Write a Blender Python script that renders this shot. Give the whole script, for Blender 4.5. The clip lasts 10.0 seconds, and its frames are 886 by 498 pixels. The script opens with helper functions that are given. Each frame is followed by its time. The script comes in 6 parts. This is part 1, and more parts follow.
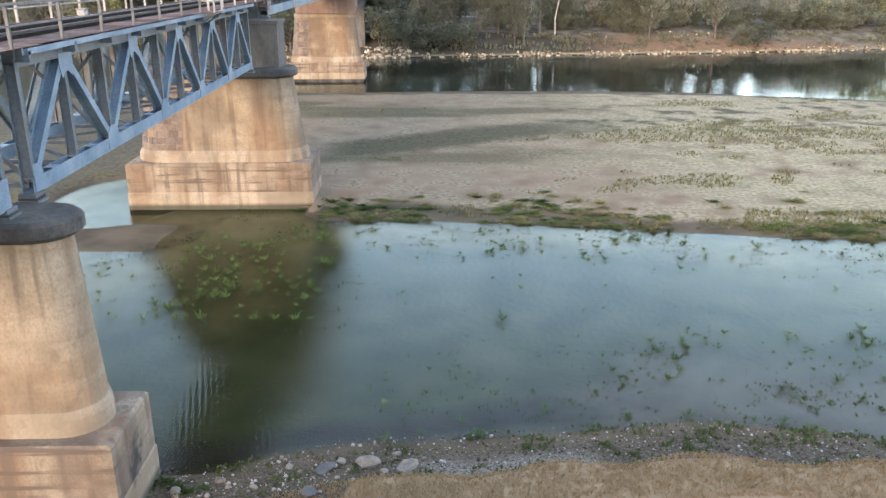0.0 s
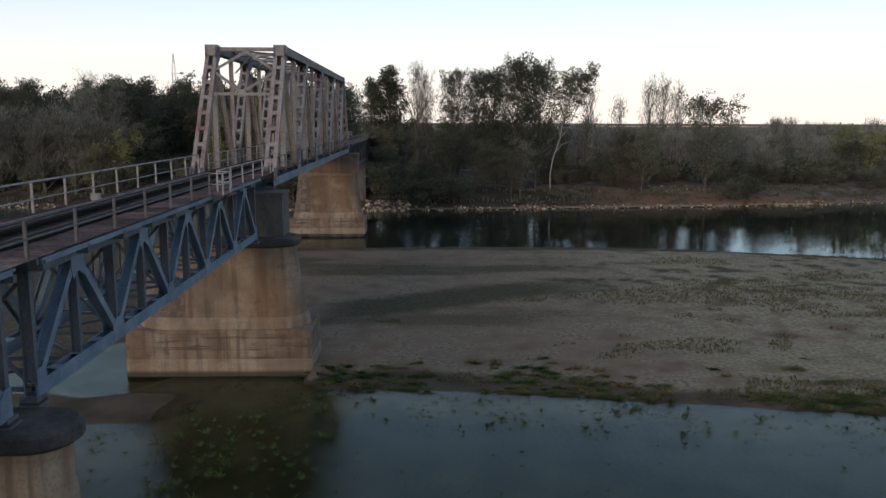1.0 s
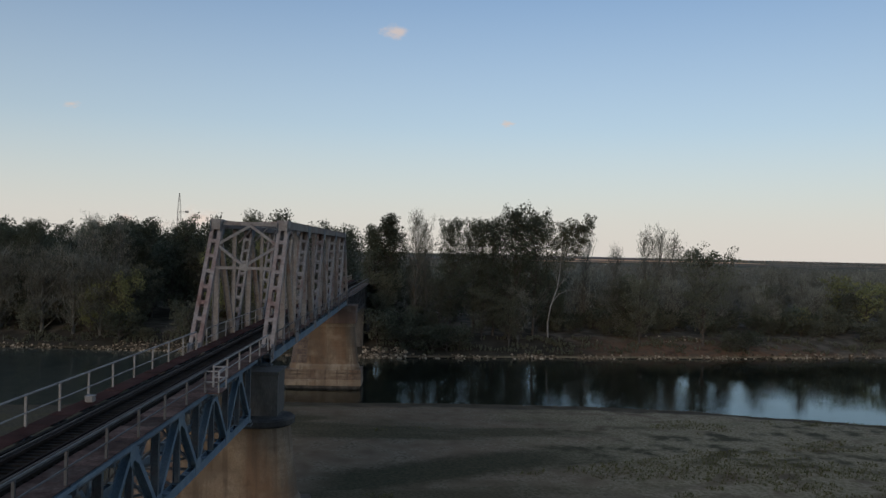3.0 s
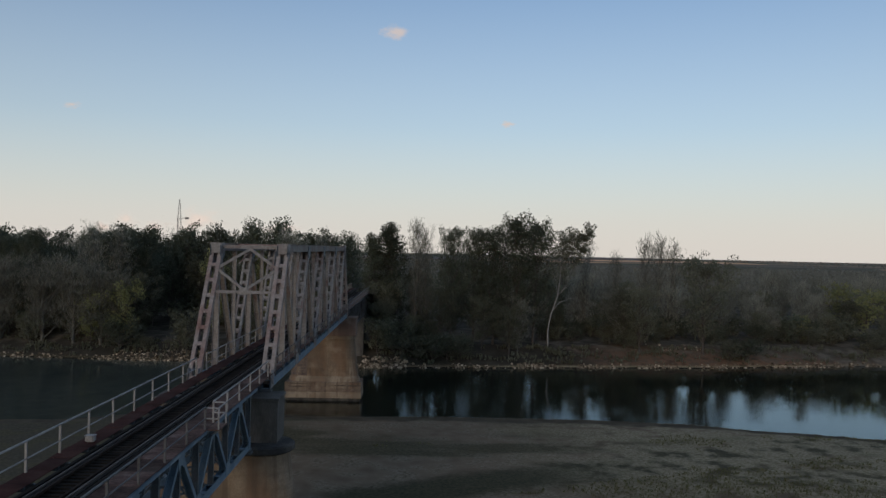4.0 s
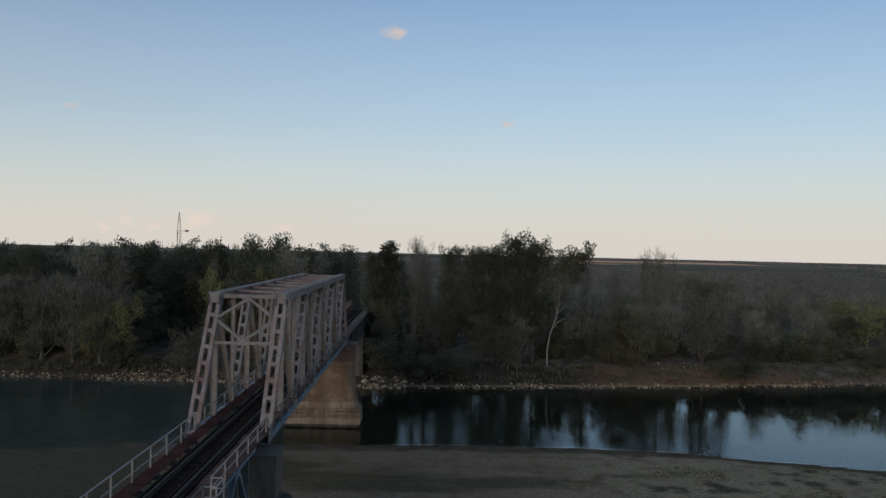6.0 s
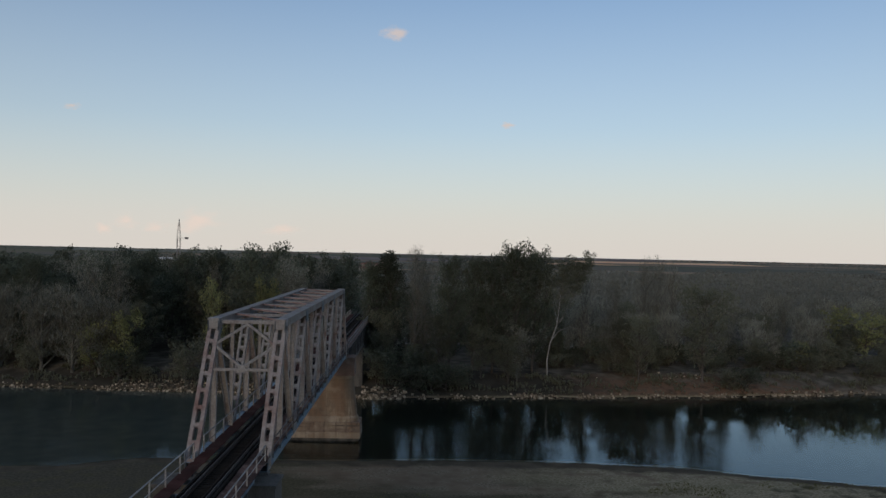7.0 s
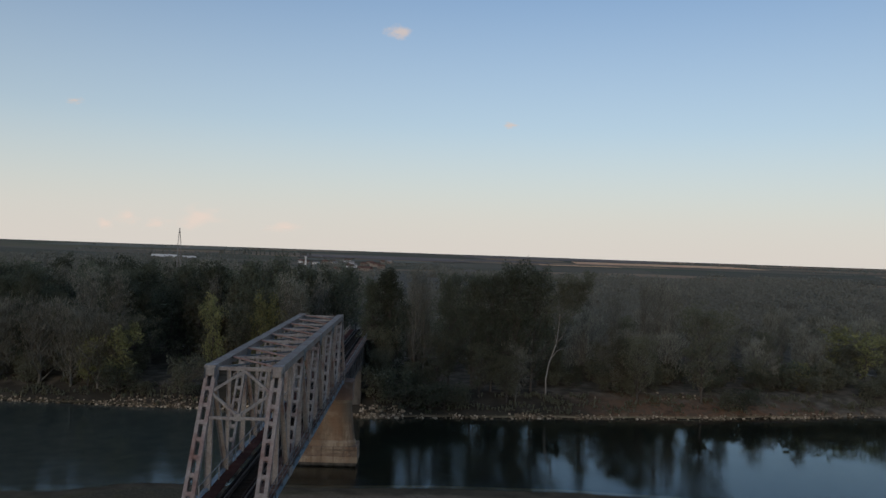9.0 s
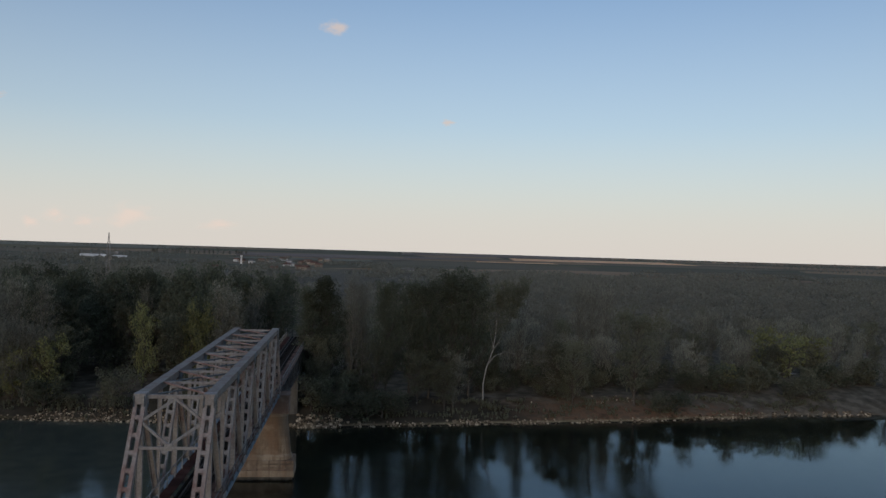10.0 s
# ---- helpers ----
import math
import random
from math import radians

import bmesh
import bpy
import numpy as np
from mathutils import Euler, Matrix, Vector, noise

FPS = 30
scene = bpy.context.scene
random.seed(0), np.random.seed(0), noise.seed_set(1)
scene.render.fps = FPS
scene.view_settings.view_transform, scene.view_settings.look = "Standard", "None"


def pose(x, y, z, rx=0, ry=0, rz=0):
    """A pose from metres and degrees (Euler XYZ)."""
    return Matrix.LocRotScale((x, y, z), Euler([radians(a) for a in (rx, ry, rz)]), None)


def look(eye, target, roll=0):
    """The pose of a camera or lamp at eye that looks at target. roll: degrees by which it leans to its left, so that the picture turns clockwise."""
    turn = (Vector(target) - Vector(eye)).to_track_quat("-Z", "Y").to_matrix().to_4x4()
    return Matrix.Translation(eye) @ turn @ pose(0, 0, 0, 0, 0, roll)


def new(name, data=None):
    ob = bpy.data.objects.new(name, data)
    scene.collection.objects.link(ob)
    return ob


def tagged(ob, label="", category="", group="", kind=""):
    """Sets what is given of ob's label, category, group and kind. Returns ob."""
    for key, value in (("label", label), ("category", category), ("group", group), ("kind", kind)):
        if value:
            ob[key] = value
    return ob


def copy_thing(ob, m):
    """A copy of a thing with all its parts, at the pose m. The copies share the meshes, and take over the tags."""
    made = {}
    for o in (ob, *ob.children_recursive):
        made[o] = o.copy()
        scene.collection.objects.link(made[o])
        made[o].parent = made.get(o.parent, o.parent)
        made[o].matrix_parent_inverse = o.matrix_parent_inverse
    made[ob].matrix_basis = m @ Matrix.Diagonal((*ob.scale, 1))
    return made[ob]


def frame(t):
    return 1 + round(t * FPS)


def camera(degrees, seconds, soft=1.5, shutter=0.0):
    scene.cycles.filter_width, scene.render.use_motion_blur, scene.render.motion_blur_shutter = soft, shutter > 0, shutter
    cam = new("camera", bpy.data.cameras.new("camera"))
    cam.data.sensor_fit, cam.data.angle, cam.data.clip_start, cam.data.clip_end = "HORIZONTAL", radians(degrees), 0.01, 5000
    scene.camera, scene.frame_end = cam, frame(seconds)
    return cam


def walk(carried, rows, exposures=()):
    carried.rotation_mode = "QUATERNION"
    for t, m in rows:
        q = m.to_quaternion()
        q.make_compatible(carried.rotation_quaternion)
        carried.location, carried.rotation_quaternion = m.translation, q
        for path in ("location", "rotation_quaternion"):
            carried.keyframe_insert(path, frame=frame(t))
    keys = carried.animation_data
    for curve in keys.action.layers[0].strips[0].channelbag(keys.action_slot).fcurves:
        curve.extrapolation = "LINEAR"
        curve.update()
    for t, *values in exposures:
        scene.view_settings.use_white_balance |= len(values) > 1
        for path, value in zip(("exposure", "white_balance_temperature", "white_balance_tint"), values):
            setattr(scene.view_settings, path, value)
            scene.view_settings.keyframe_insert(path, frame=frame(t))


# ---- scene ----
cam = camera(57.3, 10.0, soft=1.45)
METRES, EYE, TILT, LEAN, TURN = 20.0, 16.0, -19.0, 0.0, -1.4
ROWS = [
    (0.0, 0.0, 0.0, 0.0, 0.0, 0.0, -0.0),
    (0.5, 0.0012, -0.0129, 0.0377, -0.08, 5.12, 0.02),
    (1.0, -0.0075, -0.0201, 0.0915, -0.19, 9.92, -0.13),
    (1.1, -0.0082, -0.0212, 0.1017, -0.23, 10.79, -0.21),
    (1.2, -0.0089, -0.0223, 0.1118, -0.27, 12.73, -0.29),
    (1.3, -0.0095, -0.0235, 0.122, -0.31, 15.78, -0.37),
    (1.4, -0.0102, -0.0246, 0.1321, -0.34, 18.47, -0.45),
    (1.5, -0.0108, -0.0257, 0.1423, -0.38, 19.1, -0.53),
    (2.0, -0.0068, -0.0438, 0.1845, -0.51, 19.08, -0.91),
    (2.5, -0.0076, -0.0598, 0.2269, -0.62, 19.02, -1.18),
    (4.0, -0.0084, -0.1099, 0.3567, -0.59, 19.03, -1.15),
    (4.5, -0.0079, -0.126, 0.4034, -0.62, 19.0, -1.2),
    (5.0, -0.0077, -0.1432, 0.451, -0.63, 19.01, -1.28),
    (5.5, -0.0071, -0.1597, 0.4993, -0.62, 19.0, -1.25),
    (7.0, -0.0056, -0.2063, 0.6458, -0.58, 19.03, -1.15),
    (7.5, -0.0035, -0.2193, 0.6937, -0.67, 19.02, -1.52),
    (8.0, -0.0015, -0.2346, 0.7438, -0.7, 19.02, -1.7),
    (8.5, 0.0003, -0.2466, 0.794, -0.72, 18.99, -1.79),
    (9.0, -0.0008, -0.2607, 0.8437, -0.73, 18.93, -1.84),
    (9.5, 0.0018, -0.2768, 0.8974, -1.23, 18.86, -1.64),
    (10.0, 0.0096, -0.3028, 0.946, -4.76, 18.77, -0.19),
]
walk(cam, [(t, pose(0, 0, EYE, TILT, LEAN, TURN) @ pose(METRES * x, METRES * y, METRES * z, 90 + pitch, roll, yaw)) for t, x, y, z, yaw, pitch, roll in ROWS],
     exposures=[(0.0, 3.02, 7450, 13), (0.5, 2.88, 7400, 13), (0.8, 1.68, 7050, 13), (1.0, 0.6, 6800, 14), (1.25, 0.2, 6700, 12), (1.5, -0.1, 6500, 8), (10.0, -0.1, 6500, 8)])


# ---- light ----
world = bpy.data.worlds.new("dusk_sky")
scene.world = world
world.use_nodes = True
wn, wl = world.node_tree.nodes, world.node_tree.links
SUN_EL, SUN_AZ = 12.0, 200.0
sky = wn.new("ShaderNodeTexSky")
sky.sky_type = "NISHITA"
sky.sun_disc = False
sky.sun_elevation = radians(SUN_EL)
sky.sun_rotation = radians(SUN_AZ)
sky.altitude, sky.air_density, sky.dust_density, sky.ozone_density = 60, 1.0, 0.4, 3.0
wn["Background"].inputs["Strength"].default_value = 0.125
# evening haze: the clear sky pales towards the horizon all round
wtc, wsep, wramp, wmix = wn.new("ShaderNodeTexCoord"), wn.new("ShaderNodeSeparateXYZ"), wn.new("ShaderNodeValToRGB"), wn.new("ShaderNodeMix")
wl.new(wtc.outputs["Generated"], wsep.inputs[0])
wl.new(wsep.outputs["Z"], wramp.inputs["Fac"])
HAZE = ((0.0, 0.96), (0.035, 0.9), (0.08, 0.72), (0.15, 0.46), (0.3, 0.18), (0.6, 0.11), (1.0, 0.13))
for k, (p, v) in enumerate(HAZE):
    stop = wramp.color_ramp.elements[k] if k < 1 else wramp.color_ramp.elements.new(p) if k < len(HAZE) - 1 else wramp.color_ramp.elements[-1]
    stop.position, stop.color = p, (v, v, v, 1)
wmix.data_type = "RGBA"
wl.new(wramp.outputs["Color"], wmix.inputs["Factor"])
wair = wn.new("ShaderNodeMix")
wair.data_type, wair.blend_type = "RGBA", "MULTIPLY"
wair.inputs["Factor"].default_value = 1.0
wair.inputs["B"].default_value = (0.97, 1.0, 1.07, 1)
wl.new(sky.outputs["Color"], wair.inputs["A"])
wl.new(wair.outputs["Result"], wmix.inputs["A"])
wtint = wn.new("ShaderNodeValToRGB")
wl.new(wsep.outputs["Z"], wtint.inputs["Fac"])
wtint.color_ramp.elements[0].position, wtint.color_ramp.elements[0].color = 0.0, (6.0, 5.5, 5.1, 1)
wtint.color_ramp.elements[1].position, wtint.color_ramp.elements[1].color = 0.14, (5.5, 5.65, 5.5, 1)
wl.new(wtint.outputs["Color"], wmix.inputs["B"])
wl.new(wmix.outputs["Result"], wn["Background"].inputs["Color"])
sun_data = bpy.data.lights.new("sun", "SUN")
sun_data.energy, sun_data.angle, sun_data.color = 0.66, radians(20), (1.0, 0.73, 0.48)
sun = new("sun", sun_data)
sa, se = radians(SUN_AZ), radians(SUN_EL)
sun.matrix_world = look((0, 0, 80), (-math.sin(sa) * math.cos(se) * 100, -math.cos(sa) * math.cos(se) * 100, 80 - math.sin(se) * 100))


# ---- materials ----
def material(name, tones, scale=1.0, rough=0.8, metal=0.0, bump=0.3, detail=8.0, grain=12.0, spread=0.12, stretch=(1, 1, 1), per_object=0.0):
    """Tones mixed by large noise, broken up by fine grain, with a bump of both."""
    m = bpy.data.materials.new(name)
    m.use_nodes = True
    n, l = m.node_tree.nodes, m.node_tree.links
    bsdf = n["Principled BSDF"]
    geo = n.new("ShaderNodeNewGeometry")
    mp = n.new("ShaderNodeMapping")
    mp.inputs["Scale"].default_value = stretch
    l.new(geo.outputs["Position"], mp.inputs["Vector"])
    big = n.new("ShaderNodeTexNoise")
    big.inputs["Scale"].default_value, big.inputs["Detail"].default_value = scale, detail
    big.inputs["Roughness"].default_value = 0.62
    fine = n.new("ShaderNodeTexNoise")
    fine.inputs["Scale"].default_value, fine.inputs["Detail"].default_value = scale * grain, 4
    l.new(mp.outputs["Vector"], big.inputs["Vector"])
    l.new(mp.outputs["Vector"], fine.inputs["Vector"])
    ramp = n.new("ShaderNodeValToRGB")
    e = ramp.color_ramp.elements
    k = len(tones)
    e[0].position, e[0].color = 0.3, (*tones[0], 1)
    e[1].position, e[1].color = 0.7, (*tones[-1], 1)
    for i in range(1, k - 1):
        x = e.new(0.3 + 0.4 * i / (k - 1))
        x.color = (*tones[i], 1)
    l.new(big.outputs["Fac"], ramp.inputs["Fac"])
    hsv = n.new("ShaderNodeHueSaturation")
    mr = n.new("ShaderNodeMapRange")
    mr.inputs["From Min"].default_value, mr.inputs["From Max"].default_value = 0.25, 0.75
    mr.inputs["To Min"].default_value, mr.inputs["To Max"].default_value = 1 - spread * 2, 1 + spread * 2
    l.new(fine.outputs["Fac"], mr.inputs["Value"])
    val = mr.outputs["Result"]
    if per_object:
        info = n.new("ShaderNodeObjectInfo")
        r = n.new("ShaderNodeMapRange")
        r.inputs["To Min"].default_value, r.inputs["To Max"].default_value = 1 - per_object, 1 + per_object
        l.new(info.outputs["Random"], r.inputs["Value"])
        mul = n.new("ShaderNodeMath")
        mul.operation = "MULTIPLY"
        l.new(val, mul.inputs[0])
        l.new(r.outputs["Result"], mul.inputs[1])
        val = mul.outputs[0]
    l.new(val, hsv.inputs["Value"])
    l.new(ramp.outputs["Color"], hsv.inputs["Color"])
    l.new(hsv.outputs["Color"], bsdf.inputs["Base Color"])
    bsdf.inputs["Roughness"].default_value, bsdf.inputs["Metallic"].default_value = rough, metal
    if bump:
        add = n.new("ShaderNodeMath")
        l.new(big.outputs["Fac"], add.inputs[0])
        l.new(fine.outputs["Fac"], add.inputs[1])
        b = n.new("ShaderNodeBump")
        b.inputs["Strength"].default_value, b.inputs["Distance"].default_value = bump, 0.05
        l.new(add.outputs[0], b.inputs["Height"])
        l.new(b.outputs["Normal"], bsdf.inputs["Normal"])
    return m


def leaf_material(name, tones, per_object=0.25, glow=0.45):
    m = bpy.data.materials.new(name)
    m.use_nodes = True
    n, l = m.node_tree.nodes, m.node_tree.links
    bsdf = n["Principled BSDF"]
    geo = n.new("ShaderNodeNewGeometry")
    ramp = n.new("ShaderNodeValToRGB")
    e = ramp.color_ramp.elements
    e[0].color, e[1].color = (*tones[0], 1), (*tones[-1], 1)
    for i in range(1, len(tones) - 1):
        x = e.new(i / (len(tones) - 1))
        x.color = (*tones[i], 1)
    l.new(geo.outputs["Random Per Island"], ramp.inputs["Fac"])
    info = n.new("ShaderNodeObjectInfo")
    r = n.new("ShaderNodeMapRange")
    r.inputs["To Min"].default_value, r.inputs["To Max"].default_value = 1 - per_object, 1 + per_object
    l.new(info.outputs["Random"], r.inputs["Value"])
    hsv = n.new("ShaderNodeHueSaturation")
    l.new(r.outputs["Result"], hsv.inputs["Value"])
    l.new(ramp.outputs["Color"], hsv.inputs["Color"])
    l.new(hsv.outputs["Color"], bsdf.inputs["Base Color"])
    bsdf.inputs["Roughness"].default_value = 0.85
    bsdf.inputs["Specular IOR Level"].default_value = 0.1
    if glow:
        tl = n.new("ShaderNodeBsdfTranslucent")
        l.new(hsv.outputs["Color"], tl.inputs["Color"])
        mix = n.new("ShaderNodeMixShader")
        mix.inputs["Fac"].default_value = glow
        l.new(bsdf.outputs["BSDF"], mix.inputs[1])
        l.new(tl.outputs["BSDF"], mix.inputs[2])
        l.new(mix.outputs["Shader"], n["Material Output"].inputs["Surface"])
    return m


def water_material(name, tint, ripple, wave, rough, mirror, comb=0.0, stretch=(1.0, 2.2, 1.0), turned=0.5, calm=None):
    """Clear tinted water: what lies under it shows, and the surface mirrors by Fresnel."""
    m = bpy.data.materials.new(name)
    m.use_nodes = True
    n, l = m.node_tree.nodes, m.node_tree.links
    n.remove(n["Principled BSDF"])
    geo = n.new("ShaderNodeNewGeometry")
    mp = n.new("ShaderNodeMapping")
    mp.inputs["Scale"].default_value = stretch
    mp.inputs["Rotation"].default_value = (0, 0, turned)
    l.new(geo.outputs["Position"], mp.inputs["Vector"])
    w = n.new("ShaderNodeTexNoise")
    w.inputs["Scale"].default_value, w.inputs["Detail"].default_value = wave, 3
    l.new(mp.outputs["Vector"], w.inputs["Vector"])
    patch = n.new("ShaderNodeTexNoise")
    patch.inputs["Scale"].default_value, patch.inputs["Detail"].default_value = 0.06, 3
    l.new(geo.outputs["Position"], patch.inputs["Vector"])
    pr = n.new("ShaderNodeMapRange")
    pr.inputs["From Min"].default_value, pr.inputs["From Max"].default_value = 0.4, 0.62
    pr.inputs["To Min"].default_value, pr.inputs["To Max"].default_value = 0.15, 1.0
    l.new(patch.outputs["Fac"], pr.inputs["Value"])
    mul = n.new("ShaderNodeMath")
    mul.operation = "MULTIPLY"
    l.new(w.outputs["Fac"], mul.inputs[0])
    l.new(pr.outputs["Result"], mul.inputs[1])
    height = mul.outputs[0]
    if calm:
        at = n.new("ShaderNodeSeparateXYZ")
        l.new(geo.outputs["Position"], at.inputs[0])
        fade = n.new("ShaderNodeMapRange")
        fade.inputs["From Min"].default_value, fade.inputs["From Max"].default_value = calm
        fade.inputs["To Min"].default_value, fade.inputs["To Max"].default_value = 1.0, 0.25
        l.new(at.outputs["X"], fade.inputs["Value"])
        still = n.new("ShaderNodeMath")
        still.operation = "MULTIPLY"
        l.new(height, still.inputs[0])
        l.new(fade.outputs["Result"], still.inputs[1])
        height = still.outputs[0]
    for turn, size, seed, amount in ((-0.65, 1.5, 7.0, comb), (0.25, 1.7, 31.0, comb * 0.8), (-0.25, 1.35, 55.0, comb * 0.8)):
        cm = n.new("ShaderNodeMapping")
        cm.inputs["Rotation"].default_value = (0, 0, turn)
        l.new(geo.outputs["Position"], cm.inputs["Vector"])
        band = n.new("ShaderNodeTexWave")
        band.inputs["Scale"].default_value, band.inputs["Distortion"].default_value = size, 3.0
        band.inputs["Detail"].default_value, band.inputs["Detail Scale"].default_value = 2.0, 1.1
        l.new(cm.outputs["Vector"], band.inputs["Vector"])
        where = n.new("ShaderNodeTexNoise")
        where.noise_dimensions = "4D"
        where.inputs["W"].default_value = seed
        where.inputs["Scale"].default_value, where.inputs["Detail"].default_value = 0.09, 3
        l.new(geo.outputs["Position"], where.inputs["Vector"])
        wr = n.new("ShaderNodeMapRange")
        wr.inputs["From Min"].default_value, wr.inputs["From Max"].default_value = 0.4, 0.64
        wr.inputs["To Max"].default_value = amount
        l.new(where.outputs["Fac"], wr.inputs["Value"])
        add = n.new("ShaderNodeMath")
        add.operation = "MULTIPLY_ADD"
        l.new(band.outputs["Fac"], add.inputs[0])
        l.new(wr.outputs["Result"], add.inputs[1])
        l.new(height, add.inputs[2])
        height = add.outputs[0]
    b = n.new("ShaderNodeBump")
    b.inputs["Strength"].default_value, b.inputs["Distance"].default_value = ripple, 0.05
    l.new(height, b.inputs["Height"])
    fr = n.new("ShaderNodeFresnel")
    fr.inputs["IOR"].default_value = 1.33
    l.new(b.outputs["Normal"], fr.inputs["Normal"])
    gl = n.new("ShaderNodeBsdfGlossy")
    gl.inputs["Roughness"].default_value = rough
    gl.inputs["Color"].default_value = (*mirror, 1)
    l.new(b.outputs["Normal"], gl.inputs["Normal"])
    tr = n.new("ShaderNodeBsdfTransparent")
    tr.inputs["Color"].default_value = (*tint, 1)
    mix = n.new("ShaderNodeMixShader")
    l.new(fr.outputs["Fac"], mix.inputs["Fac"])
    l.new(tr.outputs["BSDF"], mix.inputs[1])
    l.new(gl.outputs["BSDF"], mix.inputs[2])
    l.new(mix.outputs["Shader"], n["Material Output"].inputs["Surface"])
    return m


BLUE = material("blue_steel_paint", [(0.075, 0.13, 0.185), (0.13, 0.195, 0.258), (0.2, 0.26, 0.3)], 0.8, 0.5, 0.0, 0.08, grain=18)
# darker copy of the blue paint: shade on posts and bracing is in its tones
BLUE_SHADED = material("grey_blue_paint_with_shade", [(0.06, 0.08, 0.1), (0.09, 0.112, 0.13), (0.085, 0.075, 0.072)], 0.9, 0.55, 0.0, 0.08)
GREY = material("weathered_grey_steel", [(0.17, 0.1, 0.085), (0.235, 0.21, 0.2), (0.285, 0.272, 0.258), (0.21, 0.203, 0.198)], 0.5, 0.8, 0.0, 0.1, grain=10)
GREY_RUST = material("rust_washed_grey_steel", [(0.18, 0.095, 0.075), (0.25, 0.185, 0.165), (0.285, 0.255, 0.238), (0.235, 0.2, 0.185)], 0.45, 0.8, 0.0, 0.12, grain=10)
GREY_DARK = material("brown_grey_steel", [(0.16, 0.10, 0.08), (0.19, 0.165, 0.15), (0.22, 0.205, 0.19)], 0.6, 0.75, 0.0, 0.1)
RUSTY = material("rusty_pink_steel", [(0.17, 0.085, 0.064), (0.27, 0.172, 0.143), (0.32, 0.25, 0.22)], 0.8, 0.7, 0.0, 0.15)
RAIL_WHITE = material("pale_grey_railing_paint", [(0.19, 0.175, 0.16), (0.28, 0.27, 0.26), (0.34, 0.33, 0.32)], 1.5, 0.55, 0.0, 0.05)
RED_PLATE = material("red_brown_deck_plate", [(0.035, 0.013, 0.01), (0.06, 0.022, 0.017), (0.08, 0.04, 0.032)], 0.7, 0.95, 0.0, 0.2, per_object=0.3)
RED_WALK = material("pinkish_walkway_plate", [(0.035, 0.022, 0.018), (0.105, 0.064, 0.052), (0.16, 0.122, 0.105)], 0.9, 0.92, 0.0, 0.2, grain=7, spread=0.2, per_object=0.45)
RAIL_DULL = material("dull_dark_railing_paint", [(0.05, 0.05, 0.052), (0.09, 0.092, 0.096), (0.12, 0.115, 0.112)], 1.5, 0.6, 0.0, 0.05)
SLEEPER = material("tarred_sleeper_wood", [(0.01, 0.0085, 0.007), (0.026, 0.022, 0.018)], 2.0, 0.95, 0.0, 0.4, per_object=0.35)
RAILSTEEL = material("rail_steel", [(0.05, 0.038, 0.033), (0.1, 0.08, 0.07)], 2.0, 0.7, 0.0, 0.1)
RAILRUST = material("dark_rusty_rail", [(0.016, 0.011, 0.009), (0.034, 0.024, 0.019)], 2.0, 0.9, 0.0, 0.1)
for dull in (RED_PLATE, RED_WALK, SLEEPER, RAILRUST):
    dull.node_tree.nodes["Principled BSDF"].inputs["Specular IOR Level"].default_value = 0.12


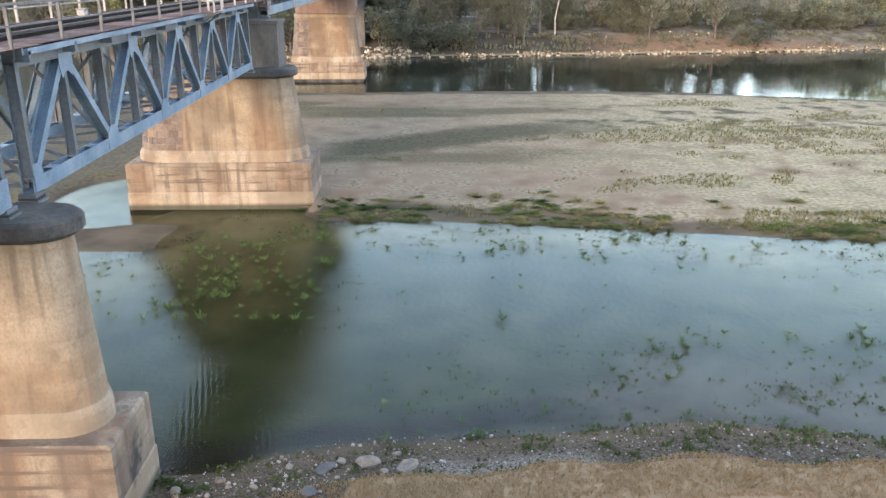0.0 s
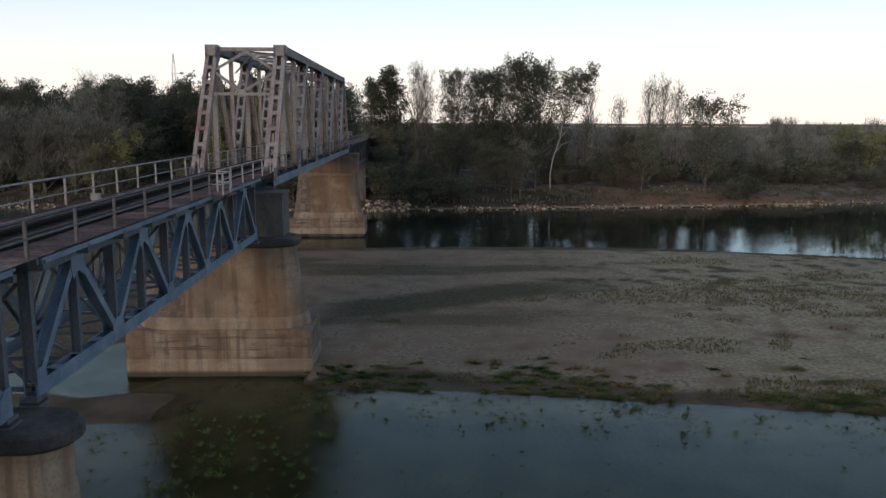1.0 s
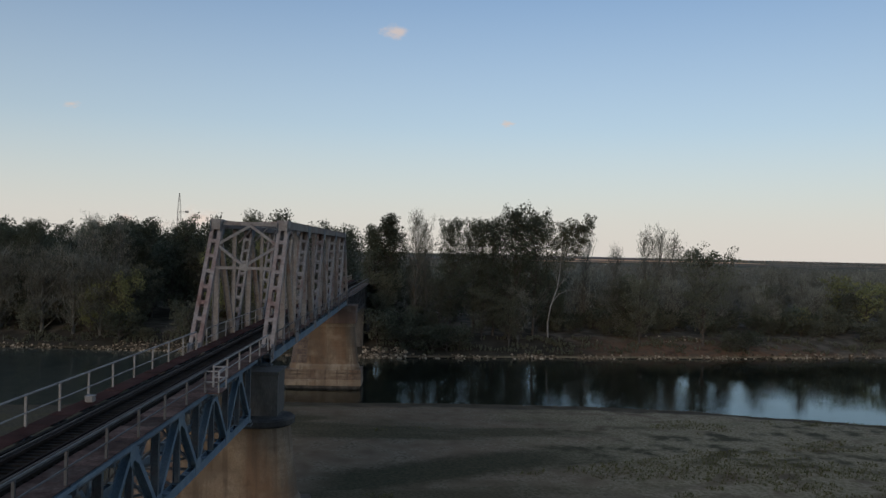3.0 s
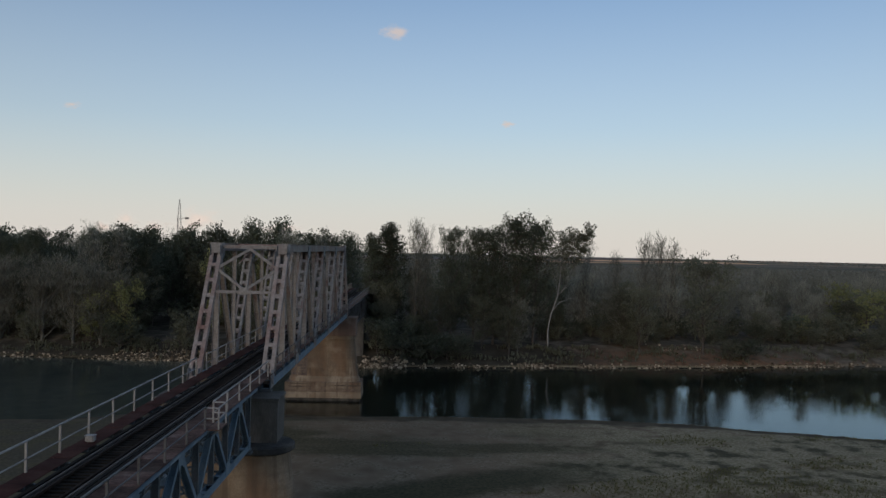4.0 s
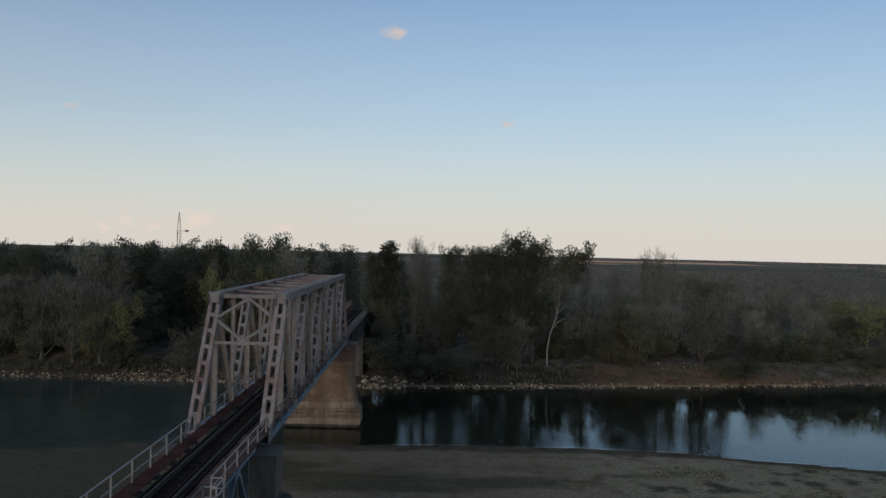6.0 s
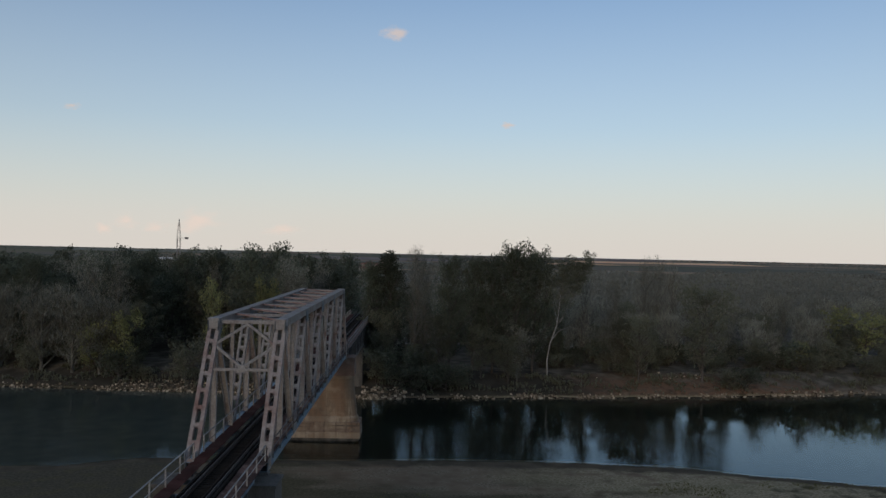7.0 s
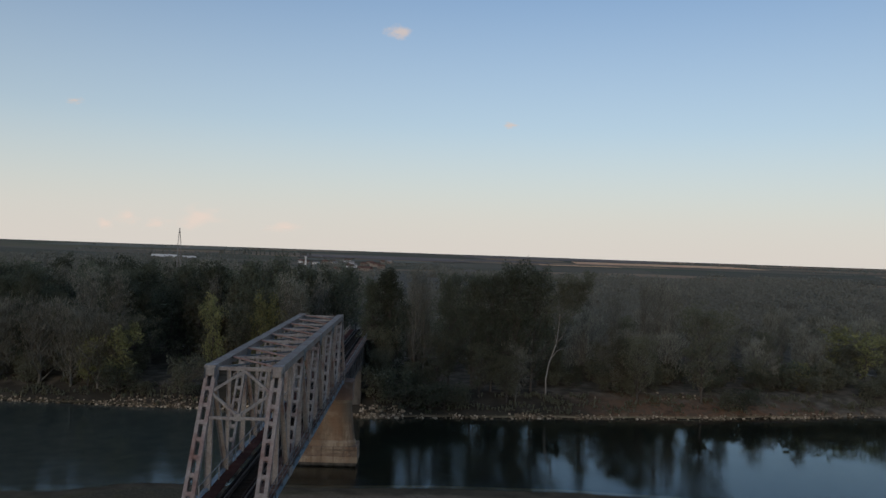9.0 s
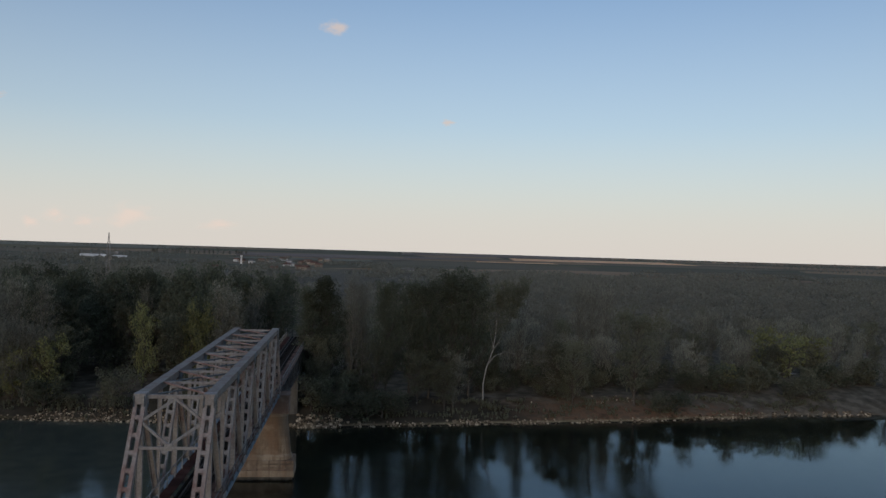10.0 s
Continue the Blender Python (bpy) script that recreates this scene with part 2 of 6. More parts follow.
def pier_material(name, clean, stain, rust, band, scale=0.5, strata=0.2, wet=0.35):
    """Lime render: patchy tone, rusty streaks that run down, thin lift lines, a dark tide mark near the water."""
    m = material(name, clean, scale, 0.92, 0.0, 0.3, grain=16, spread=0.05)
    n, l = m.node_tree.nodes, m.node_tree.links
    bsdf = n["Principled BSDF"]
    colour = bsdf.inputs["Base Color"].links[0].from_socket
    geo = n.new("ShaderNodeNewGeometry")

    def tex(scale, stretch, lo, hi, detail=5):
        mp = n.new("ShaderNodeMapping")
        mp.inputs["Scale"].default_value = stretch
        l.new(geo.outputs["Position"], mp.inputs["Vector"])
        t = n.new("ShaderNodeTexNoise")
        t.inputs["Scale"].default_value, t.inputs["Detail"].default_value = scale, detail
        l.new(mp.outputs["Vector"], t.inputs["Vector"])
        r = n.new("ShaderNodeMapRange")
        r.interpolation_type = "SMOOTHSTEP"
        r.inputs["From Min"].default_value, r.inputs["From Max"].default_value = lo, hi
        l.new(t.outputs["Fac"], r.inputs["Value"])
        return r.outputs["Result"]

    def over(fac, tone, strength):
        nonlocal colour
        mul = n.new("ShaderNodeMath")
        mul.operation = "MULTIPLY"
        l.new(fac, mul.inputs[0])
        mul.inputs[1].default_value = strength
        x = n.new("ShaderNodeMix")
        x.data_type = "RGBA"
        l.new(mul.outputs[0], x.inputs["Factor"])
        l.new(colour, x.inputs["A"])
        x.inputs["B"].default_value = (*tone, 1)
        colour = x.outputs["Result"]

    over(tex(0.55, (1, 1, 0.1), 0.44, 0.6), rust, 0.75)
    over(tex(2.2, (1, 1, 0.06), 0.5, 0.66), stain, 0.7)
    over(tex(0.6, (0.12, 0.12, 1.6), 0.52, 0.66), band, 0.6)
    over(tex(2.0, (0.12, 0.12, 2.0), 0.52, 0.66, 7), stain, strata)
    over(tex(0.8, (0.5, 0.5, 0.9), 0.5, 0.7, 8), clean[-1], 0.6)
    over(tex(0.3, (1, 1, 0.6), 0.46, 0.6), stain, 0.62)
    over(tex(1.5, (1, 1, 0.8), 0.58, 0.64, 8), tuple(0.7 * q for q in stain), 0.22)
    over(tex(14.0, (1, 1, 0.7), 0.42, 0.7, 8), stain, 0.3)
    mp = n.new("ShaderNodeMapping")
    mp.vector_type = "TEXTURE"
    mp.inputs["Location"].default_value = (-8.9, 21.75, 1.8)
    mp.inputs["Rotation"].default_value = (-0.6, 0, 0)
    mp.inputs["Scale"].default_value = (0.5, 0.62, 1.05)
    l.new(geo.outputs["Position"], mp.inputs["Vector"])
    away = n.new("ShaderNodeVectorMath")
    away.operation = "LENGTH"
    l.new(mp.outputs["Vector"], away.inputs[0])
    rag = n.new("ShaderNodeTexNoise")
    rag.inputs["Scale"].default_value, rag.inputs["Detail"].default_value = 2.6, 6
    l.new(geo.outputs["Position"], rag.inputs["Vector"])
    edge = n.new("ShaderNodeMath")
    edge.operation = "MULTIPLY_ADD"
    l.new(rag.outputs["Fac"], edge.inputs[0])
    edge.inputs[1].default_value = 2.2
    l.new(away.outputs["Value"], edge.inputs[2])
    smear = n.new("ShaderNodeMapRange")
    smear.interpolation_type = "SMOOTHSTEP"
    smear.inputs["From Min"].default_value, smear.inputs["From Max"].default_value = 2.1, 1.35
    l.new(edge.outputs[0], smear.inputs["Value"])
    over(smear.outputs["Result"], (0.022, 0.021, 0.022), 0.9)
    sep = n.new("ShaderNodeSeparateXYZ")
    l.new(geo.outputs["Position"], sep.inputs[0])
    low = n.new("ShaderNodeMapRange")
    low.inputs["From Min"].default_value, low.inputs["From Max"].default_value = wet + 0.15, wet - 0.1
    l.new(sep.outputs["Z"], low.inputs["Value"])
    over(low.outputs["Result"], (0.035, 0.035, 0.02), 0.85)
    l.new(colour, bsdf.inputs["Base Color"])
    return m


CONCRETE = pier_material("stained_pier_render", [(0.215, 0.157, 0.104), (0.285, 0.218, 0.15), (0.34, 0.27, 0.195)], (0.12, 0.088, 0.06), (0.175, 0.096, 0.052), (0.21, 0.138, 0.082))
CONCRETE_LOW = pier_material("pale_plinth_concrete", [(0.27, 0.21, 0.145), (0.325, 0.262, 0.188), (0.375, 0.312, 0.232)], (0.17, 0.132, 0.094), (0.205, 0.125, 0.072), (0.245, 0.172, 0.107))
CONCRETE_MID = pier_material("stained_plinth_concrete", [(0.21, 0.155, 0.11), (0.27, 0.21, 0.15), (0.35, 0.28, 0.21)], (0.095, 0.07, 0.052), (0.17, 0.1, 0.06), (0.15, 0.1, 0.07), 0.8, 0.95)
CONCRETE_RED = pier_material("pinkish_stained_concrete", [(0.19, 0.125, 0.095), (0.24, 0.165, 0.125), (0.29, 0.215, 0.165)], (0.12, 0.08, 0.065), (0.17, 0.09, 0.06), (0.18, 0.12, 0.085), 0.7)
PEDESTAL = material("grey_bearing_block", [(0.06, 0.054, 0.047), (0.105, 0.096, 0.084), (0.14, 0.128, 0.112)], 0.8, 0.95, 0.0, 0.3, stretch=(1, 1, 0.3))
CAPSTONE = material("dark_weathered_capstone", [(0.022, 0.021, 0.02), (0.05, 0.047, 0.043), (0.1, 0.092, 0.08)], 0.8, 0.95, 0.0, 0.4)
STONE = material("pier_stone_block", [(0.105, 0.076, 0.062), (0.15, 0.114, 0.094), (0.2, 0.156, 0.13)], 1.5, 0.9, 0.0, 0.5, per_object=0.22)
BARK = material("brown_grey_bark", [(0.06, 0.05, 0.04), (0.14, 0.12, 0.1)], 3.0, 0.95, 0.0, 0.4)
BARK_GREY = material("ash_grey_bark", [(0.1, 0.093, 0.077), (0.18, 0.172, 0.145)], 3.0, 0.95, 0.0, 0.3)
BARK_PALE = material("pale_poplar_bark", [(0.2, 0.19, 0.172), (0.38, 0.362, 0.335)], 2.0, 0.9, 0.0, 0.3)
LEAF_DARK = leaf_material("dark_green_leaves", [(0.078, 0.087, 0.06), (0.113, 0.124, 0.087), (0.155, 0.165, 0.115)], 0.3)
LEAF_OLIVE = leaf_material("olive_brown_leaves", [(0.13, 0.132, 0.09), (0.17, 0.172, 0.118), (0.215, 0.21, 0.15)], 0.3)
LEAF_YELLOW = leaf_material("yellow_green_leaves", [(0.168, 0.178, 0.09), (0.24, 0.245, 0.112), (0.33, 0.312, 0.138)])
LEAF_GREY = leaf_material("grey_dry_twigs", [(0.186, 0.184, 0.144), (0.258, 0.252, 0.197), (0.336, 0.319, 0.254)], 0.3)
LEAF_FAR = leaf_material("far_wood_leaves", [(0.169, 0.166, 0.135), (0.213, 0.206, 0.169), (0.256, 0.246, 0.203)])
WEED_LUSH = leaf_material("lush_weed_green", [(0.06, 0.092, 0.026), (0.105, 0.145, 0.043), (0.155, 0.19, 0.064)], 0.3)
WEED = leaf_material("water_weed_green", [(0.025, 0.05, 0.016), (0.05, 0.088, 0.026), (0.09, 0.13, 0.042)], 0.35)
DRY_GRASS = leaf_material("dry_grass_blades", [(0.14, 0.13, 0.05), (0.22, 0.19, 0.09), (0.3, 0.25, 0.14)], 0.2)
STRAW = leaf_material("short_straw", [(0.22, 0.145, 0.075), (0.29, 0.2, 0.11), (0.34, 0.25, 0.145)], 0.0)
SEDGE = leaf_material("faded_sedge", [(0.11, 0.112, 0.045), (0.175, 0.168, 0.072), (0.24, 0.213, 0.102)], 0.25)
ROCK = material("pale_river_rock", [(0.12, 0.095, 0.07), (0.2, 0.17, 0.135), (0.27, 0.24, 0.2)], 2.5, 0.9, 0.0, 0.6, per_object=0.2)
WATER = water_material("river_water", (0.8, 0.85, 0.82), 0.65, 1.2, 0.015, (0.84, 0.93, 0.95), stretch=(0.2, 2.2, 1.0), turned=0.04, calm=(20, 60))
POOL = water_material("shallow_pool_water", (0.86, 0.88, 0.8), 0.2, 5.0, 0.02, (0.67, 0.71, 0.66), 0.65)


ROCK_DARK = material("slate_blue_rock", [(0.055, 0.055, 0.055), (0.11, 0.108, 0.103)], 2.0, 0.8, 0.0, 0.4)
PEBBLE = leaf_material("mixed_pebbles", [(0.05, 0.038, 0.026), (0.08, 0.062, 0.044), (0.11, 0.088, 0.064), (0.18, 0.15, 0.12), (0.42, 0.39, 0.35)], 0.0, 0.0)
RIPRAP = leaf_material("pale_broken_stone", [(0.065, 0.048, 0.032), (0.15, 0.118, 0.082), (0.3, 0.235, 0.165), (0.55, 0.46, 0.34)], 0.0, 0.0)
WHITEWASH = material("whitewash", [(0.6, 0.58, 0.55), (0.72, 0.7, 0.67)], 0.3, 0.9, 0.0, 0.1)
PLASTER = material("dull_house_plaster", [(0.25, 0.2, 0.16), (0.36, 0.3, 0.24)], 0.2, 0.9, 0.0, 0.1, per_object=0.3)
ROOF_RED = material("red_roof_tile", [(0.11, 0.06, 0.045), (0.16, 0.085, 0.06)], 0.5, 0.85, 0.0, 0.2, per_object=0.25)
ROOF_GREY = material("grey_roof_sheet", [(0.16, 0.15, 0.15), (0.24, 0.23, 0.22)], 0.5, 0.7, 0.0, 0.1, per_object=0.25)
WINDOW = material("dark_window_glass", [(0.02, 0.022, 0.025), (0.04, 0.042, 0.045)], 1.0, 0.15, 0.0, 0.0)
# orange stubble, its tones raised to carry low sunlight the lamp doesn't give
STUBBLE_SUNLIT = material("stubble_field", [(0.78, 0.4, 0.19), (0.88, 0.5, 0.27), (0.8, 0.43, 0.22)], 0.004, 0.95, 0.0, 0.0, stretch=(0.4, 1, 1))
PLOUGH = material("ploughed_field", [(0.13, 0.09, 0.07), (0.2, 0.14, 0.11)], 0.006, 0.95, 0.0, 0.0, stretch=(0.4, 1, 1))
PASTURE = material("dry_pasture", [(0.12, 0.11, 0.07), (0.2, 0.18, 0.12)], 0.006, 0.95, 0.0, 0.0)
DUST = material("pale_track_dust", [(0.22, 0.19, 0.155), (0.32, 0.28, 0.23)], 0.3, 0.95, 0.0, 0.2)


def cloud_material(name, strength, full):
    """A soft-edged puff that glows like sunlit cloud."""
    m = bpy.data.materials.new(name)
    m.use_nodes = True
    n, l = m.node_tree.nodes, m.node_tree.links
    n.remove(n["Principled BSDF"])
    tc = n.new("ShaderNodeTexCoord")
    info = n.new("ShaderNodeObjectInfo")
    t = n.new("ShaderNodeTexNoise")
    t.noise_dimensions = "4D"
    t.inputs["Scale"].default_value, t.inputs["Detail"].default_value = 1.6, 4
    l.new(tc.outputs["Object"], t.inputs["Vector"])
    mul = n.new("ShaderNodeMath")
    mul.operation = "MULTIPLY"
    mul.inputs[1].default_value = 40
    l.new(info.outputs["Random"], mul.inputs[0])
    l.new(mul.outputs[0], t.inputs["W"])
    ln = n.new("ShaderNodeVectorMath")
    ln.operation = "LENGTH"
    l.new(tc.outputs["Object"], ln.inputs[0])
    sub = n.new("ShaderNodeMath")
    sub.operation = "SUBTRACT"
    l.new(t.outputs["Fac"], sub.inputs[0])
    half = n.new("ShaderNodeMath")
    half.operation = "MULTIPLY"
    half.inputs[1].default_value = 0.62
    l.new(ln.outputs["Value"], half.inputs[0])
    l.new(half.outputs[0], sub.inputs[1])
    r = n.new("ShaderNodeMapRange")
    r.interpolation_type = "SMOOTHSTEP"
    r.inputs["From Min"].default_value, r.inputs["From Max"].default_value = -0.02, full
    r.inputs["To Max"].default_value = 0.75
    l.new(sub.outputs[0], r.inputs["Value"])
    em = n.new("ShaderNodeEmission")
    em.inputs["Color"].default_value, em.inputs["Strength"].default_value = (1.0, 0.8, 0.7, 1), strength
    tr = n.new("ShaderNodeBsdfTransparent")
    mix = n.new("ShaderNodeMixShader")
    l.new(r.outputs["Result"], mix.inputs["Fac"])
    l.new(tr.outputs["BSDF"], mix.inputs[1])
    l.new(em.outputs["Emission"], mix.inputs[2])
    l.new(mix.outputs["Shader"], n["Material Output"].inputs["Surface"])
    return m


CLOUD = cloud_material("faint_high_cloud", 0.74, 0.5)
CLOUD_LOW = cloud_material("sunlit_horizon_cloud", 0.88, 0.6)


def ground_material():
    """Sand, gravel, grass, bank soil and far fields, laid out by place."""
    m = bpy.data.materials.new("riverbed_sand_and_fields")
    m.use_nodes = True
    n, l = m.node_tree.nodes, m.node_tree.links
    bsdf = n["Principled BSDF"]
    bsdf.inputs["Roughness"].default_value = 0.95
    bsdf.inputs["Specular IOR Level"].default_value = 0.15
    geo = n.new("ShaderNodeNewGeometry")
    sep = n.new("ShaderNodeSeparateXYZ")
    l.new(geo.outputs["Position"], sep.inputs[0])

    def noise_tex(scale, detail=6, stretch=(1, 1, 1)):
        mp = n.new("ShaderNodeMapping")
        mp.inputs["Scale"].default_value = stretch
        l.new(geo.outputs["Position"], mp.inputs["Vector"])
        t = n.new("ShaderNodeTexNoise")
        t.inputs["Scale"].default_value, t.inputs["Detail"].default_value = scale, detail
        l.new(mp.outputs["Vector"], t.inputs["Vector"])
        return t.outputs["Fac"]

    def ramp(fac, stops):
        r = n.new("ShaderNodeValToRGB")
        e = r.color_ramp.elements
        e[0].position, e[0].color = stops[0][0], (*stops[0][1], 1)
        e[1].position, e[1].color = stops[-1][0], (*stops[-1][1], 1)
        for p, c in stops[1:-1]:
            x = e.new(p)
            x.color = (*c, 1)
        l.new(fac, r.inputs["Fac"])
        return r.outputs["Color"]

    def span(value, lo, hi, wobble=None, amount=0.0):
        """0 below lo, 1 above hi, its edge moved by a noise."""
        src = value
        if wobble is not None:
            ma = n.new("ShaderNodeMath")
            ma.operation = "MULTIPLY_ADD"
            l.new(wobble, ma.inputs[0])
            ma.inputs[1].default_value = amount
            l.new(value, ma.inputs[2])
            src = ma.outputs[0]
            lo, hi = lo + amount / 2, hi + amount / 2
        r = n.new("ShaderNodeMapRange")
        r.interpolation_type = "SMOOTHSTEP"
        r.inputs["From Min"].default_value, r.inputs["From Max"].default_value = lo, hi
        l.new(src, r.inputs["Value"])
        return r.outputs["Result"]

    def mix(fac, a, b):
        x = n.new("ShaderNodeMix")
        x.data_type = "RGBA"
        l.new(fac, x.inputs["Factor"])
        l.new(a, x.inputs["A"])
        l.new(b, x.inputs["B"])
        return x.outputs["Result"]

    def times(a, b):
        x = n.new("ShaderNodeMath")
        x.operation = "MULTIPLY"
        l.new(a, x.inputs[0])
        l.new(b, x.inputs[1])
        return x.outputs[0]

    big, mid, fine = noise_tex(0.05, 5), noise_tex(0.35, 6), noise_tex(3.0, 8)
    streak = noise_tex(0.12, 5, (0.35, 1.6, 1))
    sand = ramp(mid, [(0.3, (0.161, 0.114, 0.0722)), (0.5, (0.211, 0.155, 0.102)), (0.7, (0.261, 0.199, 0.137))])
    speck = ramp(fine, [(0.36, (0.131, 0.103, 0.0609)), (0.5, (0.217, 0.167, 0.113)), (0.7, (0.27, 0.216, 0.154))])
    grassy = ramp(fine, [(0.35, (0.131, 0.122, 0.0566)), (0.55, (0.235, 0.202, 0.122)), (0.75, (0.296, 0.251, 0.174))])
    wet = ramp(mid, [(0.35, (0.068, 0.053, 0.034)), (0.65, (0.118, 0.092, 0.06))])
    deep = ramp(mid, [(0.3, (0.05, 0.056, 0.018)), (0.5, (0.075, 0.08, 0.028)), (0.7, (0.1, 0.098, 0.04))])
    shoal = ramp(mid, [(0.3, (0.19, 0.155, 0.07)), (0.5, (0.26, 0.21, 0.1)), (0.7, (0.31, 0.25, 0.13))])
    shelf = mix(span(sep.outputs["X"], 2, 12, mid, 4), ramp(mid, [(0.3, (0.03, 0.026, 0.016)), (0.7, (0.06, 0.048, 0.032))]), ramp(mid, [(0.3, (0.15, 0.116, 0.09)), (0.7, (0.22, 0.172, 0.136))]))
    shoal = mix(span(sep.outputs["Y"], 33, 38, mid, 3), shelf, shoal)
    bed = mix(span(sep.outputs["Z"], -0.5, -0.15, big, 0.25), deep, shoal)
    soil = ramp(noise_tex(0.5, 8), [(0.3, (0.08, 0.055, 0.036)), (0.48, (0.19, 0.112, 0.068)), (0.6, (0.13, 0.092, 0.06)), (0.75, (0.24, 0.16, 0.105))])
    forest = ramp(mid, [(0.3, (0.055, 0.048, 0.034)), (0.5, (0.11, 0.095, 0.07)), (0.62, (0.165, 0.14, 0.107)), (0.75, (0.15, 0.125, 0.095))])
    gravel = ramp(noise_tex(9.0, 3), [(0.35, (0.05, 0.039, 0.026)), (0.5, (0.085, 0.066, 0.045)), (0.65, (0.125, 0.1, 0.072))])
    bank = ramp(noise_tex(1.2, 7), [(0.3, (0.26, 0.18, 0.105)), (0.7, (0.34, 0.245, 0.15))])
    x, y, z = sep.outputs["X"], sep.outputs["Y"], sep.outputs["Z"]
    c = mix(span(mid, 0.45, 0.6), sand, speck)
    c = mix(times(span(x, -6, 40, big, 60), span(streak, 0.42, 0.6)), c, grassy)
    olive = ramp(fine, [(0.3, (0.06, 0.054, 0.028)), (0.7, (0.13, 0.106, 0.06))])
    c = mix(times(span(noise_tex(0.045, 4, (0.4, 1.5, 1)), 0.5, 0.6), span(y, 55, 75)), c, olive)
    slant = n.new("ShaderNodeMath")
    slant.operation = "MULTIPLY_ADD"
    l.new(x, slant.inputs[0])
    slant.inputs[1].default_value = -0.44
    l.new(y, slant.inputs[2])
    off = n.new("ShaderNodeMath")
    off.operation = "SUBTRACT"
    l.new(slant.outputs[0], off.inputs[0])
    off.inputs[1].default_value = 77.0
    dist = n.new("ShaderNodeMath")
    dist.operation = "ABSOLUTE"
    l.new(off.outputs[0], dist.inputs[0])
    swale = n.new("ShaderNodeMath")
    swale.operation = "SUBTRACT"
    swale.inputs[0].default_value = 1.0
    l.new(span(dist.outputs[0], 2.2, 5.6, mid, 4), swale.inputs[1])
    c = mix(times(swale.outputs[0], span(x, -12, -6)), c, ramp(fine, [(0.3, (0.045, 0.042, 0.022)), (0.7, (0.095, 0.082, 0.046))]))
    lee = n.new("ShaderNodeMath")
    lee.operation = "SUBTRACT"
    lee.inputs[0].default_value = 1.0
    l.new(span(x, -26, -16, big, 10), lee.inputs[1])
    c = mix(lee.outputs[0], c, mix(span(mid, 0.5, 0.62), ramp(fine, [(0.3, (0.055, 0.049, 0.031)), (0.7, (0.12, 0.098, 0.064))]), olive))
    blond = ramp(fine, [(0.35, (0.18, 0.155, 0.083)), (0.55, (0.3, 0.248, 0.16)), (0.75, (0.37, 0.305, 0.215))])
    c = mix(times(span(x, 8, 30, big, 16), span(mid, 0.35, 0.55)), c, blond)
    damp = n.new("ShaderNodeMath")
    damp.operation = "SUBTRACT"
    damp.inputs[0].default_value = 1.0
    l.new(span(z, 0.10, 0.2, mid, 0.12), damp.inputs[1])
    # far waterline: wet soil with the shadow under the stones put into its colour
    wet_shade = ramp(mid, [(0.3, (0.018, 0.016, 0.011)), (0.7, (0.034, 0.029, 0.02))])
    c = mix(damp.outputs[0], c, mix(span(y, 132, 142), wet, wet_shade))
    under = n.new("ShaderNodeMath")
    under.operation = "SUBTRACT"
    under.inputs[0].default_value = 1.0
    l.new(span(z, -0.12, 0.03), under.inputs[1])
    shallow = n.new("ShaderNodeMath")
    shallow.operation = "SUBTRACT"
    shallow.inputs[0].default_value = 1.0
    l.new(span(y, 132, 142), shallow.inputs[1])
    silt = ramp(mid, [(0.3, (0.2, 0.16, 0.105)), (0.7, (0.28, 0.225, 0.15))])
    channel = mix(span(x, -24, -16), ramp(mid, [(0.3, (0.2, 0.185, 0.15)), (0.7, (0.28, 0.25, 0.2))]), ramp(mid, [(0.3, (0.02, 0.022, 0.015)), (0.7, (0.036, 0.036, 0.025))]))
    c = mix(under.outputs[0], c, mix(span(y, 80, 116), bed, mix(times(span(z, -1.3, -0.5), shallow.outputs[0]), channel, silt)))
    near = n.new("ShaderNodeMath")
    near.operation = "SUBTRACT"
    near.inputs[0].default_value = 1.0
    l.new(span(y, 29, 31), near.inputs[1])
    c = mix(times(near.outputs[0], span(z, 0.02, 0.12)), c, gravel)
    shingle = ramp(noise_tex(11.0, 3), [(0.35, (0.09, 0.077, 0.058)), (0.5, (0.165, 0.142, 0.112)), (0.65, (0.23, 0.205, 0.172))])
    patch = n.new("ShaderNodeMath")
    patch.operation = "SUBTRACT"
    patch.inputs[0].default_value = 1.0
    l.new(span(x, 5, 6.5, mid, 2), patch.inputs[1])
    c = mix(times(times(near.outputs[0], span(z, 0.1, 0.2)), times(span(x, -2, 0.5, mid, 2), patch.outputs[0])), c, shingle)
    c = mix(times(near.outputs[0], span(z, 0.5, 0.62, fine, 0.1)), c, bank)
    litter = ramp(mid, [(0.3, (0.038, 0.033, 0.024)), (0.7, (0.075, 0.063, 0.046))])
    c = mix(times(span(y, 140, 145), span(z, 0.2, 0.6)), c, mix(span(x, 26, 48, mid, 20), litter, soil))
    c = mix(span(y, 170, 178, mid, 14), c, forest)
    vor = n.new("ShaderNodeTexVoronoi")
    vor.inputs["Scale"].default_value = 1.0
    vm = n.new("ShaderNodeMapping")
    vm.inputs["Scale"].default_value = (0.0016, 0.0022, 0)
    l.new(geo.outputs["Position"], vm.inputs["Vector"])
    l.new(vm.outputs["Vector"], vor.inputs["Vector"])
    vs = n.new("ShaderNodeSeparateColor")
    l.new(vor.outputs["Color"], vs.inputs[0])
